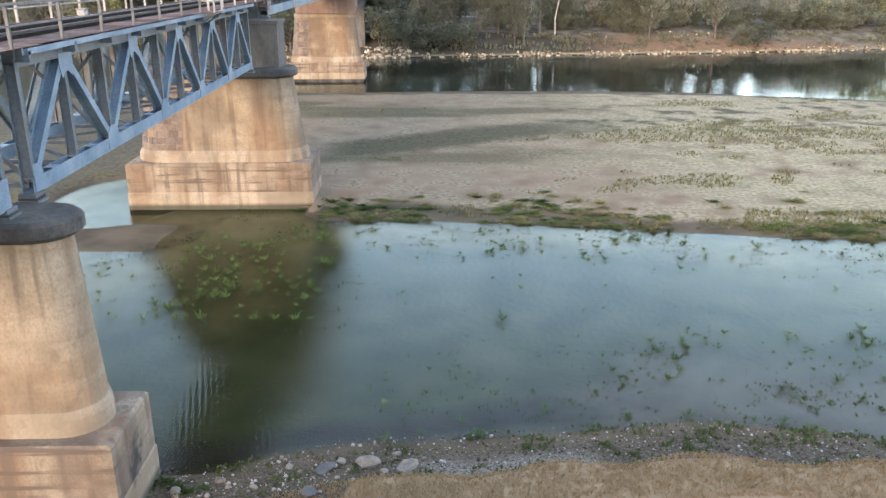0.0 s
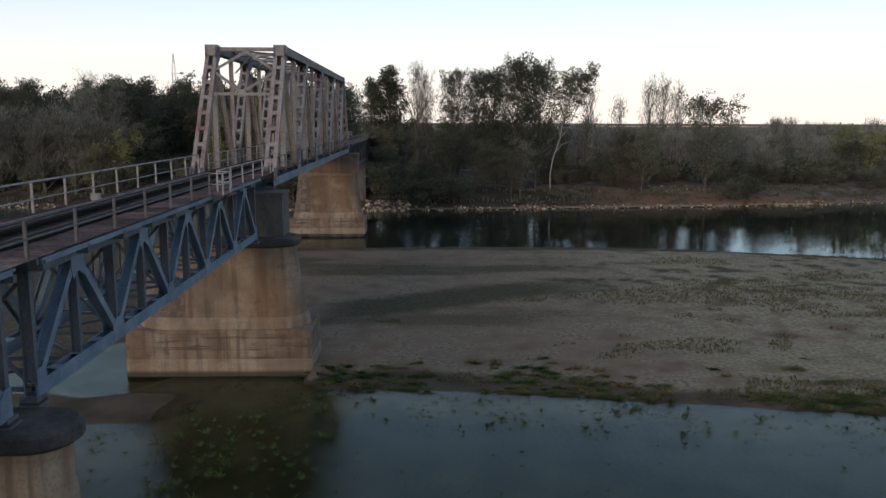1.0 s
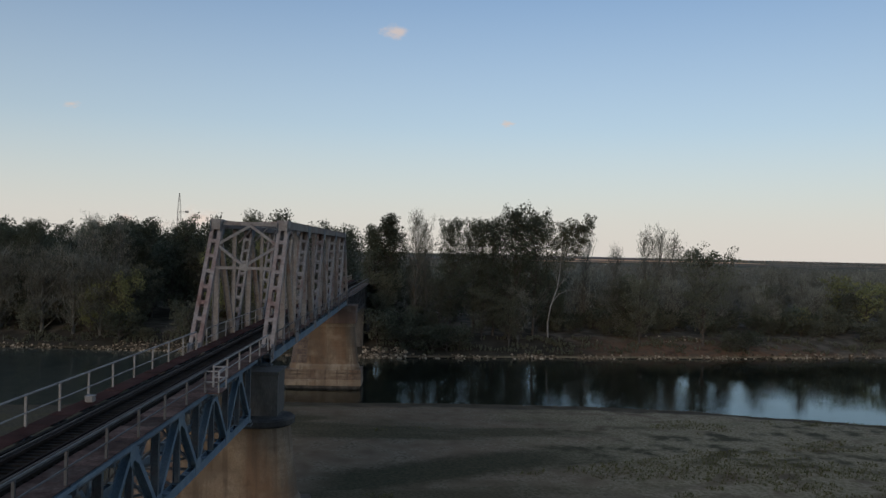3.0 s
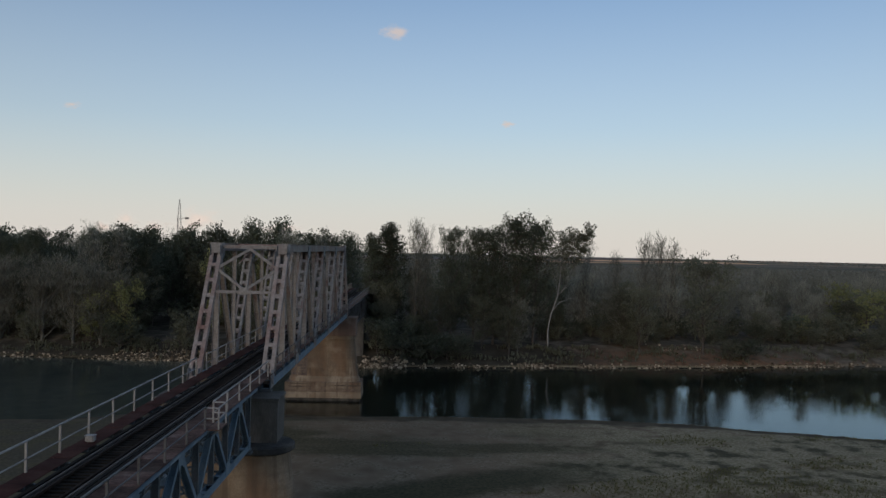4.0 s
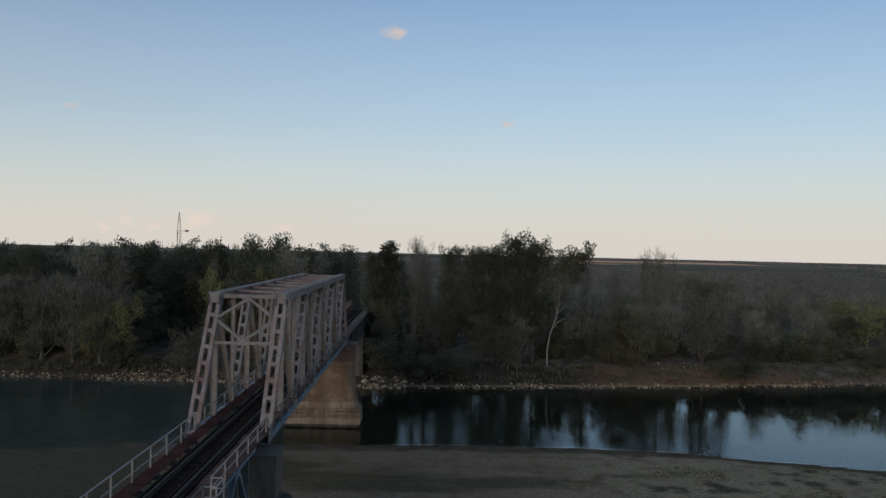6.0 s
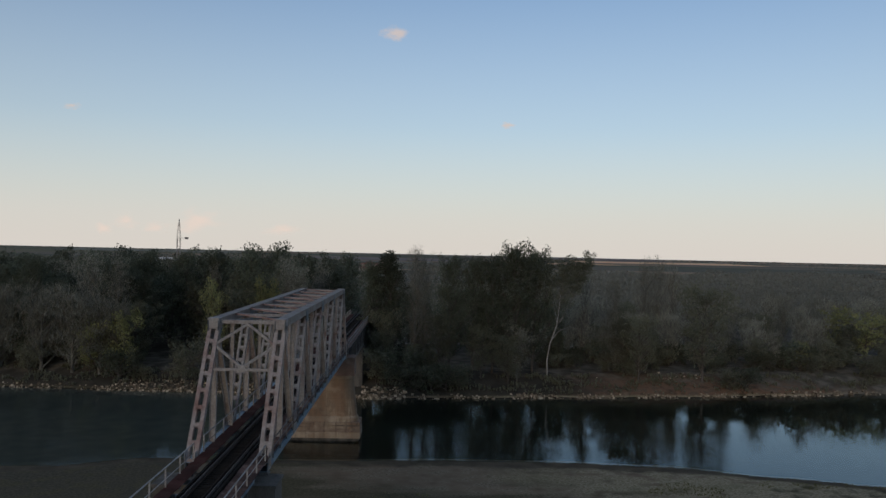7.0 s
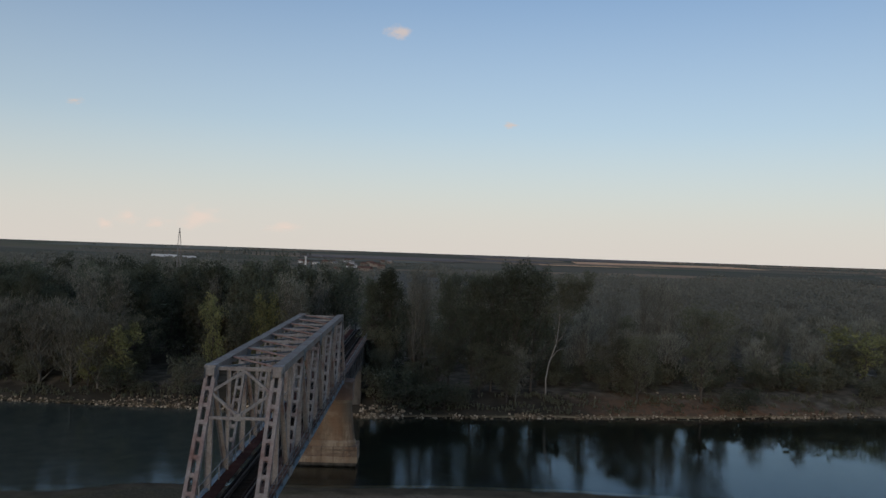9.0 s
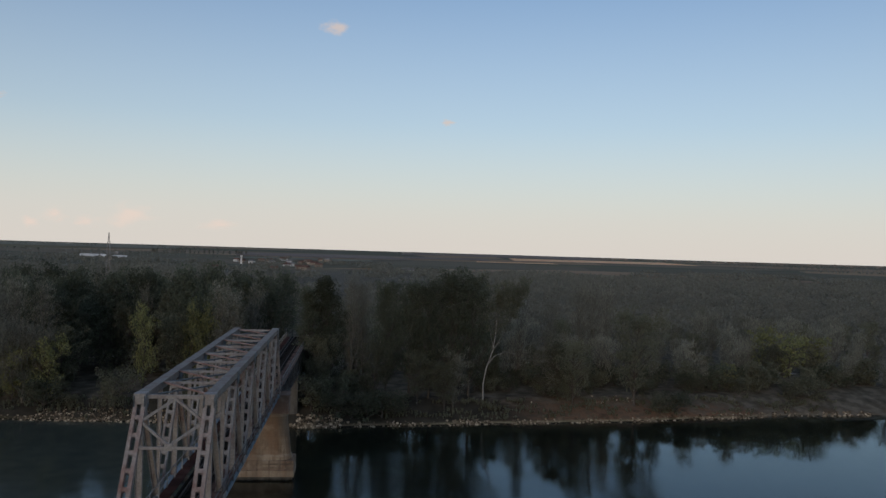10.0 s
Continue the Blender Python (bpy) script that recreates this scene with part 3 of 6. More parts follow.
    fields = ramp(vs.outputs[0], [(0.0, (0.09, 0.088, 0.055)), (0.35, (0.13, 0.11, 0.072)), (0.55, (0.19, 0.145, 0.098)), (0.75, (0.3, 0.2, 0.12)), (1.0, (0.09, 0.1, 0.05))])
    c = mix(span(y, 1100, 1500, big, 400), c, fields)
    l.new(c, bsdf.inputs["Base Color"])
    bmp = n.new("ShaderNodeBump")
    bmp.inputs["Strength"].default_value, bmp.inputs["Distance"].default_value = 0.6, 0.08
    l.new(fine, bmp.inputs["Height"])
    l.new(bmp.outputs["Normal"], bsdf.inputs["Normal"])
    return m


GROUND = ground_material()


# ---- mesh helpers ----
def mesh_from(name, bm, mat):
    me = bpy.data.meshes.new(name)
    bm.to_mesh(me)
    bm.free()
    me.materials.append(mat)
    return me


def part(name, bm, mat, parent, label=""):
    ob = new(name, mesh_from(name, bm, mat) if isinstance(bm, bmesh.types.BMesh) else bm)
    ob.parent = parent
    return tagged(ob, label)


def thing(name, label, category, group="", at=(0, 0, 0), kind=""):
    ob = new(name)
    ob.matrix_world = pose(*at)
    return tagged(ob, label, category, group, kind)


def box(bm, lo, hi):
    """A box between two corners."""
    vs = [bm.verts.new((x, y, z)) for z in (lo[2], hi[2]) for y in (lo[1], hi[1]) for x in (lo[0], hi[0])]
    for f in ((0, 2, 3, 1), (4, 5, 7, 6), (0, 1, 5, 4), (2, 6, 7, 3), (0, 4, 6, 2), (1, 3, 7, 5)):
        bm.faces.new([vs[i] for i in f])


def beam(bm, a, b, w, h, side=(1, 0, 0), off=(0, 0)):
    """A box from a to b, w wide along side, h deep across it, moved by off in its own two directions."""
    a, b, s = Vector(a), Vector(b), Vector(side)
    d = (b - a).normalized()
    s = (s - d * s.dot(d)).normalized()
    u = s.cross(d)
    a, b = a + s * off[0] + u * off[1], b + s * off[0] + u * off[1]
    vs = [bm.verts.new(p + s * (i * w / 2) + u * (j * h / 2)) for p in (a, b) for i, j in ((-1, -1), (1, -1), (1, 1), (-1, 1))]
    for f in ((0, 3, 2, 1), (4, 5, 6, 7), (0, 1, 5, 4), (1, 2, 6, 5), (2, 3, 7, 6), (3, 0, 4, 7)):
        bm.faces.new([vs[i] for i in f])


def ibeam(bm, a, b, w, h, t=0.03, side=(1, 0, 0)):
    """An I section: two flanges h wide at the ends of a web w long."""
    beam(bm, a, b, t, h, side, (-w / 2 + t / 2, 0))
    beam(bm, a, b, t, h, side, (w / 2 - t / 2, 0))
    beam(bm, a, b, w - 2 * t, t, side)


def laced(bm, a, b, w, h, flange, step, plate, side=(1, 0, 0)):
    """Two channels with batten plates between them."""
    a, b = Vector(a), Vector(b)
    for k in (-1, 1):
        o = k * (w - flange) / 2
        beam(bm, a, b, flange, 0.03, side, (o, -h / 2 + 0.015))
        beam(bm, a, b, flange, 0.03, side, (o, h / 2 - 0.015))
        beam(bm, a, b, 0.04, h - 0.06, side, (k * (w / 2 - 0.02), 0))
    L = (b - a).length
    d = (b - a) / L
    n = max(2, round(L / step))
    for i in range(n + 1):
        p = a + d * (plate / 2 + (L - plate) * i / n)
        for f in (-1, 1):
            beam(bm, p - d * plate / 2, p + d * plate / 2, w - 2 * flange + 0.04, 0.02, side, (0, f * (h / 2 - 0.03)))


def gusset(bm, x, t, pts):
    """A plate in the plane of a truss: corner points (y, z), t thick about x."""
    lo = [bm.verts.new((x - t / 2, y, z)) for y, z in pts]
    hi = [bm.verts.new((x + t / 2, y, z)) for y, z in pts]
    bm.faces.new(lo)
    bm.faces.new(hi[::-1])
    k = len(pts)
    for i in range(k):
        bm.faces.new((lo[i], hi[i], hi[(i + 1) % k], lo[(i + 1) % k]))


def one(fn, *args, **kw):
    bm = bmesh.new()
    fn(bm, *args, **kw)
    bmesh.ops.recalc_face_normals(bm, faces=bm.faces)
    return bm


# ---- the plan, in metres ----
TRACK_X = -13.55
DECK_L, DECK_R = -16.1, -10.85
DECK_Z = 14.0
DT_X = (-11.4, -14.4)
DT_BOT, DT_TOP = 10.1, 13.5
TT_X = (-11.3, -16.65)
TT_BOT, TT_TOP = 13.25, 23.25
TT_Y0, TT_P = 60.4, 6.2

# ---- ground and water ----
def smooth(e0, e1, v):
    t = min(1.0, max(0.0, (v - e0) / (e1 - e0)))
    return t * t * (3 - 2 * t)


def line(pts, x):
    """Height of a polyline at x."""
    if x <= pts[0][0]:
        return pts[0][1]
    for (x0, y0), (x1, y1) in zip(pts, pts[1:]):
        if x <= x1:
            return y0 + (y1 - y0) * smooth(x0, x1, x)
    return pts[-1][1]


NEAR_SHORE = [(-60, 22), (-14, 22.5), (-8, 23.6), (-2, 25.3), (6, 25.9), (10, 26.3), (14, 25.6), (18, 24.6), (40, 20), (200, -20)]
BAR_SHORE = [(-120, 40), (-40, 44), (-22, 46.6), (-17, 46.4), (-14.6, 50), (-13, 56.6), (-9, 56.6), (-7, 52.6), (2, 51.8), (10, 50.8), (17, 49), (24, 47.9), (30, 46.6), (60, 40), (200, 10)]
BAR_FAR = [(-200, 60), (-90, 96), (-50, 108), (-36, 113), (-16, 112.5), (4, 113.8), (20, 114), (35, 112.3), (50, 107.5), (62, 104), (110, 82), (250, 20)]
FAR_SHORE = [(-400, 215), (-85, 165.5), (-50, 163.5), (-10, 159), (8, 161), (30, 163.5), (53, 166), (78, 170), (100, 174.5), (400, 250)]


def ground_height(x, y):
    n1 = noise.noise((x * 0.06, y * 0.06, 0.3))
    n2 = noise.noise((x * 0.3, y * 0.3, 4.1))
    ns, bs, bf, fs = line(NEAR_SHORE, x), line(BAR_SHORE, x), line(BAR_FAR, x), line(FAR_SHORE, x)
    ns, bs, bf, fs = ns + n2 * 0.35, bs + n2 * 0.5, bf + n1 * 0.6, fs + n2 * 0.5
    if y < ns:
        d = ns - y
        z = 0.09 * d + 0.55 * smooth(2.9, 3.5, d + n2 * 0.35) * smooth(-3.2, -1.4, x + 0.4 * n2) + 0.6 * smooth(6, 14, d)
    elif y < bs:
        z = -min((0.14 - 0.095 * smooth(-2, 12, x)) * (y - ns) + 0.01, (0.09 - 0.05 * smooth(-3, -8, x)) * (bs - y), 0.55)
    elif y < bf:
        d = min(y - bs, bf - y)
        z = 0.05 * min(d, 5) + 0.012 * min(max(d - 5, 0), 30) + 0.12 * n1 * min(1, d / 5)
        z += 0.05 * n2 * min(1, d / 3)
        e = math.hypot((x + 22.0) / 5.0, (y - 58.5) / 7.0)
        z -= 0.75 * (1 - smooth(0.75, 1.25, e))
        if x < -7.6 and y < 57.5:
            z = min(z, -0.06 + 0.03 * n2 + 0.11 * smooth(-14.8, -17.5, x + n2) * smooth(53, 51, y))
            z += (0.55 + 0.1 * n2) * smooth(-12.5, -8.2, x) * smooth(53.0, 55.2, y)
    elif y < fs:
        d = min(y - bf, fs - y)
        z = -0.22 * min(d, 10)
    else:
        d = y - fs
        z = 0.55 * min(d, 1.6) + 0.31 * min(max(d - 1.6, 0), 8.5) + 0.025 * min(max(d - 10, 0), 40) + 0.3 * n1 * min(1, d / 4) + 0.12 * n2
        if y > 500:
            z += -11 * smooth(480, 1300, y) + 3 * smooth(2300, 4800, y) + 0.8 * noise.noise((x * 0.002, y * 0.002, 2))
    return z


def axis(stops):
    """Coordinates from (start, end, step) runs."""
    out = []
    for a, b, s in stops:
        k = max(1, round((b - a) / s))
        out += [a + (b - a) * i / k for i in range(k)]
    return out + [stops[-1][1]]


gx = axis([(-4800, -1200, 400), (-1200, -300, 90), (-300, -100, 16), (-100, -30, 3.5), (-30, 32, 0.6), (32, 110, 3), (110, 300, 16), (300, 1200, 90), (1200, 4800, 400)])
gy = axis([(-900, -100, 100), (-100, 10, 8), (10, 66, 0.6), (66, 104, 2.0), (104, 118, 0.8), (118, 154, 4), (154, 182, 0.8), (182, 300, 8), (300, 1000, 50), (1000, 4900, 150)])
verts = [(x, y, ground_height(x, y)) for y in gy for x in gx]
w = len(gx)
faces = [(j * w + i, j * w + i + 1, (j + 1) * w + i + 1, (j + 1) * w + i) for j in range(len(gy) - 1) for i in range(w - 1)]
me = bpy.data.meshes.new("ground")
me.from_pydata(verts, [], faces)
me.polygons.foreach_set("use_smooth", [True] * len(faces))
me.materials.append(GROUND)
tagged(new("ground", me), "pale sandy riverbed, gravel bank and dark flood plain", "ground", kind="structure")

for nm, y0, y1, mat, lab in (("water", -300, 68, POOL, "shallow side pool mirroring the pale sky"), ("river", 68, 300, WATER, "calm river channel mirroring trees and sky")):
    bm = bmesh.new()
    grid = [[bm.verts.new((x, y, 0)) for x in axis([(-1500, -300, 300), (-300, 300, 100), (300, 1500, 300)])] for y in axis([(y0, y1, 50)])]
    for r0, r1 in zip(grid, grid[1:]):
        for i in range(len(r0) - 1):
            bm.faces.new((r0[i], r0[i + 1], r1[i + 1], r1[i]))
    tagged(new(nm, mesh_from(nm, bm, mat)), lab, "river", kind="structure")


# ---- piers ----
def ring(bm, x0, x1, y0, y1, z, seg=10):
    """An outline with half-round ends in x."""
    r, yc = (y1 - y0) / 2, (y0 + y1) / 2
    vs = []
    for k in range(seg + 1):
        a = -math.pi / 2 + math.pi * k / seg
        vs.append(bm.verts.new((x1 - r + r * math.cos(a), yc + r * math.sin(a), z)))
    for k in range(seg + 1):
        a = math.pi / 2 + math.pi * k / seg
        vs.append(bm.verts.new((x0 + r + r * math.cos(a), yc + r * math.sin(a), z)))
    return vs


def stack(bm, levels, round_end=True):
    """A body through levels (x0, x1, y0, y1, z)."""
    rings = []
    for x0, x1, y0, y1, z in levels:
        if round_end:
            rings.append(ring(bm, x0, x1, y0, y1, z))
        else:
            rings.append([bm.verts.new(p) for p in ((x0, y0, z), (x1, y0, z), (x1, y1, z), (x0, y1, z))])
    for a, b in zip(rings, rings[1:]):
        k = len(a)
        for i in range(k):
            bm.faces.new((a[i], a[(i + 1) % k], b[(i + 1) % k], b[i]))
    bm.faces.new(rings[0][::-1])
    bm.faces.new(rings[-1])


def pier(label, xc, yc, half, depth, plinth_top, cap_top, ground_z, pedestal=None, footing=False, batter=0.75, lip=1.0, crown=1.0, cap_mat=None):
    """Plinth, battered shaft with half-round ends, capstone, and a pedestal for the higher span."""
    p = thing("bridge_pier", label, "pier", "bridge piers", (xc, yc, 0))
    h, d = half, depth / 2
    if footing:
        part("footing", one(stack, [(-h + 0.2, h - 0.2, -d + 0.2, d - 0.2, ground_z), (-h + 0.2, h - 0.2, -d + 0.2, d - 0.2, 0.42)], False), CAPSTONE, p, "dark wet footing at the waterline")
        ground_z = 0.4
    mid = ground_z + (plinth_top - max(ground_z, 0.0)) * 0.38 + max(0.0, -ground_z)
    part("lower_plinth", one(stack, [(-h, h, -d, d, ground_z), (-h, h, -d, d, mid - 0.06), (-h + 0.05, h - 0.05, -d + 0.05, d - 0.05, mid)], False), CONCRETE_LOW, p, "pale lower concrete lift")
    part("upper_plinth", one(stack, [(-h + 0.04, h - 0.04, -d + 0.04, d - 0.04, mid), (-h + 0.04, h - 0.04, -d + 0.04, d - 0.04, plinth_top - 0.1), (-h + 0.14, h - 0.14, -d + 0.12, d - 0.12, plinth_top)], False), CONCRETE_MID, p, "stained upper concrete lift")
    b = 0.55
    part("base_ring", one(stack, [(-h + b - 0.16 * lip, h - b + 0.16 * lip, -d + b - 0.2 * lip, d - b + 0.2 * lip, plinth_top - 0.02), (-h + b - 0.12 * lip, h - b + 0.12 * lip, -d + b - 0.15 * lip, d - b + 0.15 * lip, plinth_top + 0.5), (-h + b + 0.06, h - b - 0.06, -d + b + 0.02, d - b - 0.02, plinth_top + 0.78)]), CONCRETE_LOW, p, "pale rounded base course")
    part("shaft", one(stack, [(-h + b + 0.08, h - b - 0.08, -d + b + 0.04, d - b - 0.04, plinth_top + 0.7), (-h + b + batter, h - b - batter, -d + b + 0.3, d - b - 0.3, cap_top - 0.6)]), CONCRETE, p, "rendered shaft with rusty streaks")
    e, f = batter - 0.35 * crown, 0.3 - 0.35 * crown
    part("cap", one(stack, [(-h + b + batter - 0.15 * crown, h - b - batter + 0.15 * crown, -d + b + 0.3 - 0.18 * crown, d - b - 0.3 + 0.18 * crown, cap_top - 0.6), (-h + b + e, h - b - e, -d + b + f, d - b - f, cap_top - 0.45), (-h + b + e, h - b - e, -d + b + f, d - b - f, cap_top - 0.12), (-h + b + e + 0.15, h - b - e - 0.15, -d + b + f + 0.15, d - b - f - 0.15, cap_top)]), cap_mat or CAPSTONE, p, "rendered top course" if cap_mat else "dark weathered capstone")
    if pedestal:
        x0, x1, y0, y1, top, mat = pedestal
        part("pedestal", one(stack, [(x0, x1, y0, y1, cap_top - 0.01), (x0, x1, y0, y1, top - 0.25), (x0 - 0.1, x1 + 0.1, y0 - 0.1, y1 + 0.1, top - 0.2), (x0 - 0.1, x1 + 0.1, y0 - 0.1, y1 + 0.1, top)], False), mat, p, "raised block under the higher span")
    return p


pier("tall rendered bridge pier at the gravel shore", -13.7, 21.8, 4.8, 3.4, 3.2, 9.65, -0.4, batter=0.4, lip=0.15)
pier_sand = pier("massive rendered bridge pier with bare stone end on the sand bar", -14.25, 58.0, 6.45, 5.2, 3.3, 9.6, -1.2, (-4.2, 4.3, -0.5, 2.4, 12.72, PEDESTAL))
pier_river = pier("massive rendered bridge pier standing in the main channel", -14.575, 126.5, 5.83, 4.6, 2.85, 9.9, -2.5, (-4.1, 4.75, -1.8, 1.7, 12.68, CONCRETE_RED), True, crown=0.3, cap_mat=CONCRETE_LOW)
abutment = thing("abutment", "dark concrete abutment and approach wall among trees", "abutment", at=(-13.55, 163.6, 0))
part("front_wall", one(box, (-2.7, -0.4, -0.5), (2.3, 1.2, 9.6)), PEDESTAL, abutment)
near_abutment = thing("abutment", "dark concrete abutment carrying the near end of the bridge", "abutment", at=(-13.55, -10.2, 0))
part("front_wall", one(box, (-2.7, -1.6, 0.0), (2.7, 1.2, 9.9)), PEDESTAL, near_abutment)
part("approach_wall", one(box, (-2.6, -60, 0.0), (2.6, -1.62, 13.6)), PEDESTAL, near_abutment)
part("approach_wall", one(box, (-2.65, 1.6, 0.0), (2.2, 28, 13.7)), PEDESTAL, abutment)


def stone_face(p, xc, half, depth, z0, z1, cap_top, plinth_top, reach, seed):
    """Stone blocks over the half-round end of a shaft where the render has gone."""
    rng = random.Random(seed)
    b, h, d = 0.55, half, depth / 2

    def outline(z):
        f = (z - plinth_top - 0.8) / (cap_top - 0.6 - plinth_top - 0.8)
        x0 = -h + b + 0.1 + 0.65 * f
        r = d - b - 0.05 - 0.25 * f
        return x0, r

    def at(s, z, out):
        """A point s metres along from the flat front round the end."""
        x0, r = outline(z)
        flat = reach
        if s < flat:
            return Vector((x0 + r + flat - s, -r - out, z))
        a = (s - flat) / r
        return Vector((x0 + r - (r + out) * math.sin(a), -(r + out) * math.cos(a), z))
    z, k = z0, 0
    while z < z1:
        ch = rng.uniform(0.38, 0.5)
        s = rng.uniform(-0.3, 0.1)
        end = reach + math.pi * outline(z)[1]
        while s < end:
            L = rng.uniform(0.55, 1.0)
            g, out = 0.02, rng.uniform(0.03, 0.055)
            s0, s1 = max(0.0, s) + g, s + L - g
            if s1 - s0 > 0.15:
                bm = bmesh.new()
                q = [at(ss, zz, o) for o in (-0.04, out) for ss, zz in ((s0, z + g), (s1, z + g), (s1, z + ch - g), (s0, z + ch - g))]
                vs = [bm.verts.new(v) for v in q]
                for f in ((0, 1, 2, 3), (7, 6, 5, 4), (0, 4, 5, 1), (1, 5, 6, 2), (2, 6, 7, 3), (3, 7, 4, 0)):
                    bm.faces.new([vs[i] for i in f])
                bmesh.ops.recalc_face_normals(bm, faces=bm.faces)
                part("stone_block", bm, STONE, p)
            s += L
        z += ch
        k += 1


# ---- deck truss spans ----
def deck_truss(y0, panels, pitch, label, paint=None):
    """Two Warren trusses with posts under the deck, bottom bracing and cross frames."""
    # with no paint given, posts, top chords and bracing get the shade-darkened blue
    paint, dim = paint or BLUE, paint or BLUE_SHADED
    t = thing("deck_truss_span", label, "bridge truss", "deck truss spans", (0, y0, 0))
    L = panels * pitch
    for x in DT_X:
        bot, top = DT_BOT, DT_TOP
        bm = bmesh.new()
        for s in (-1, 1):
            beam(bm, (x + s * 0.17, -0.15, bot), (x + s * 0.17, L + 0.15, bot), 0.03, 0.44)
        for s in (-1, 1):
            beam(bm, (x, -0.15, bot + s * 0.21), (x, L + 0.15, bot + s * 0.21), 0.42, 0.03) if s < 0 else None
        for i in range(panels * 4 + 1):
            y = min(L - 0.15, max(0.15, i * pitch / 4))
            beam(bm, (x, y - 0.22, bot + 0.2), (x, y + 0.22, bot + 0.2), 0.31, 0.02)
        part("bottom_chord", one(lambda b, src: b.from_mesh(src), mesh_from("tmp", bm, paint)), paint, t)
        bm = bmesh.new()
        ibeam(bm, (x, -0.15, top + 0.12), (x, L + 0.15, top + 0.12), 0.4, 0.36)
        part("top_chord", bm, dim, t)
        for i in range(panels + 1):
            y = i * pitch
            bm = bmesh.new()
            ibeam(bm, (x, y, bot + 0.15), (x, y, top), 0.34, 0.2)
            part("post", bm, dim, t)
            for s in (-1, 1):
                bm = bmesh.new()
                gusset(bm, x + s * 0.2, 0.02, [(max(y - 0.55, -0.1), bot - 0.2), (min(y + 0.55, L + 0.1), bot - 0.2), (min(y + 0.5, L + 0.1), bot + 0.38), (min(y + 0.25, L + 0.1), bot + 0.62), (max(y - 0.25, -0.1), bot + 0.62), (max(y - 0.5, -0.1), bot + 0.38)])
                part("gusset_plate", bm, paint, t)
        for i in range(panels):
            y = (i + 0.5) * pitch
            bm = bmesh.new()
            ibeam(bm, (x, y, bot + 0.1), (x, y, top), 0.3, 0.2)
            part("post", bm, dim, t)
            for e in (-1, 1):
                bm = bmesh.new()
                ibeam(bm, (x, y + e * pitch / 2, bot + 0.1), (x, y + e * 0.12, top - 0.05), 0.36, 0.26, 0.03)
                part("diagonal", bm, paint, t)
            for s in (-1, 1):
                bm = bmesh.new()
                gusset(bm, x + s * 0.2, 0.02, [(y - 0.5, top + 0.3), (y - 0.5, top - 0.35), (y - 0.38, top - 0.7), (y - 0.1, top - 0.5), (y + 0.1, top - 0.5), (y + 0.38, top - 0.7), (y + 0.5, top - 0.35), (y + 0.5, top + 0.3)])
                part("gusset_plate", bm, paint, t)
        for y in (0.0, L):
            bm = bmesh.new()
            box(bm, (x - 0.32, y - 0.35, 9.6), (x + 0.32, y + 0.35, 9.7))
            box(bm, (x - 0.25, y - 0.3, 9.78), (x + 0.25, y + 0.3, 9.9))
            bearing = part("bearing", bm, dim, t, "roller bearing")
            for k in range(5):
                r = -0.24 + 0.12 * k
                part("roller", one(beam, (x - 0.28, y + r, 9.74), (x + 0.28, y + r, 9.74), 0.07, 0.08, (0, 1, 0)), CAPSTONE, bearing)
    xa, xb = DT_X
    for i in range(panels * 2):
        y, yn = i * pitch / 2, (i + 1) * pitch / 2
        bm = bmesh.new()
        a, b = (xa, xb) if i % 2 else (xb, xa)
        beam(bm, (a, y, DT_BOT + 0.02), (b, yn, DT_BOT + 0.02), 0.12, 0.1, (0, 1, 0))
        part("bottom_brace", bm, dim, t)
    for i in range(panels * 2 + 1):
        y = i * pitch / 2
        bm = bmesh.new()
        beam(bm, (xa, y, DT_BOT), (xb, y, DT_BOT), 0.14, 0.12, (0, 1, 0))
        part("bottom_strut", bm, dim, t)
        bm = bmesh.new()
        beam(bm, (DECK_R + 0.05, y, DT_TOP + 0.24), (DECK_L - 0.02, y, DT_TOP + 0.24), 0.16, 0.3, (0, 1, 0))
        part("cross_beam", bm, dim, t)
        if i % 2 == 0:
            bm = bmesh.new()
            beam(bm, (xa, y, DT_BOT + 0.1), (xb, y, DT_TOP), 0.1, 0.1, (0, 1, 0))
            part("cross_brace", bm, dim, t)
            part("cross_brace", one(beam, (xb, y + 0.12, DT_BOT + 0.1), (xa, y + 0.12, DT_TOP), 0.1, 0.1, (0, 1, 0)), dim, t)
    bm = bmesh.new()
    ibeam(bm, (DECK_R, -0.1, DT_TOP + 0.38), (DECK_R, L + 0.1, DT_TOP + 0.38), 0.1, 0.16)
    part("edge_beam", bm, paint, t)
    bm = bmesh.new()
    ibeam(bm, (DECK_L, -0.1, DT_TOP + 0.38), (DECK_L, L + 0.1, DT_TOP + 0.38), 0.1, 0.16)
    part("edge_beam", bm, paint, t)
    return t


DP = 6.28
deck_truss(23.1, 5, DP, "light blue riveted steel deck truss between two piers")
deck_truss(-10.0, 5, DP, "light blue riveted steel deck truss nearer the bank")
deck_truss(127.0, 6, DP, "dull grey-blue steel deck truss leading into the far trees", RAIL_DULL)


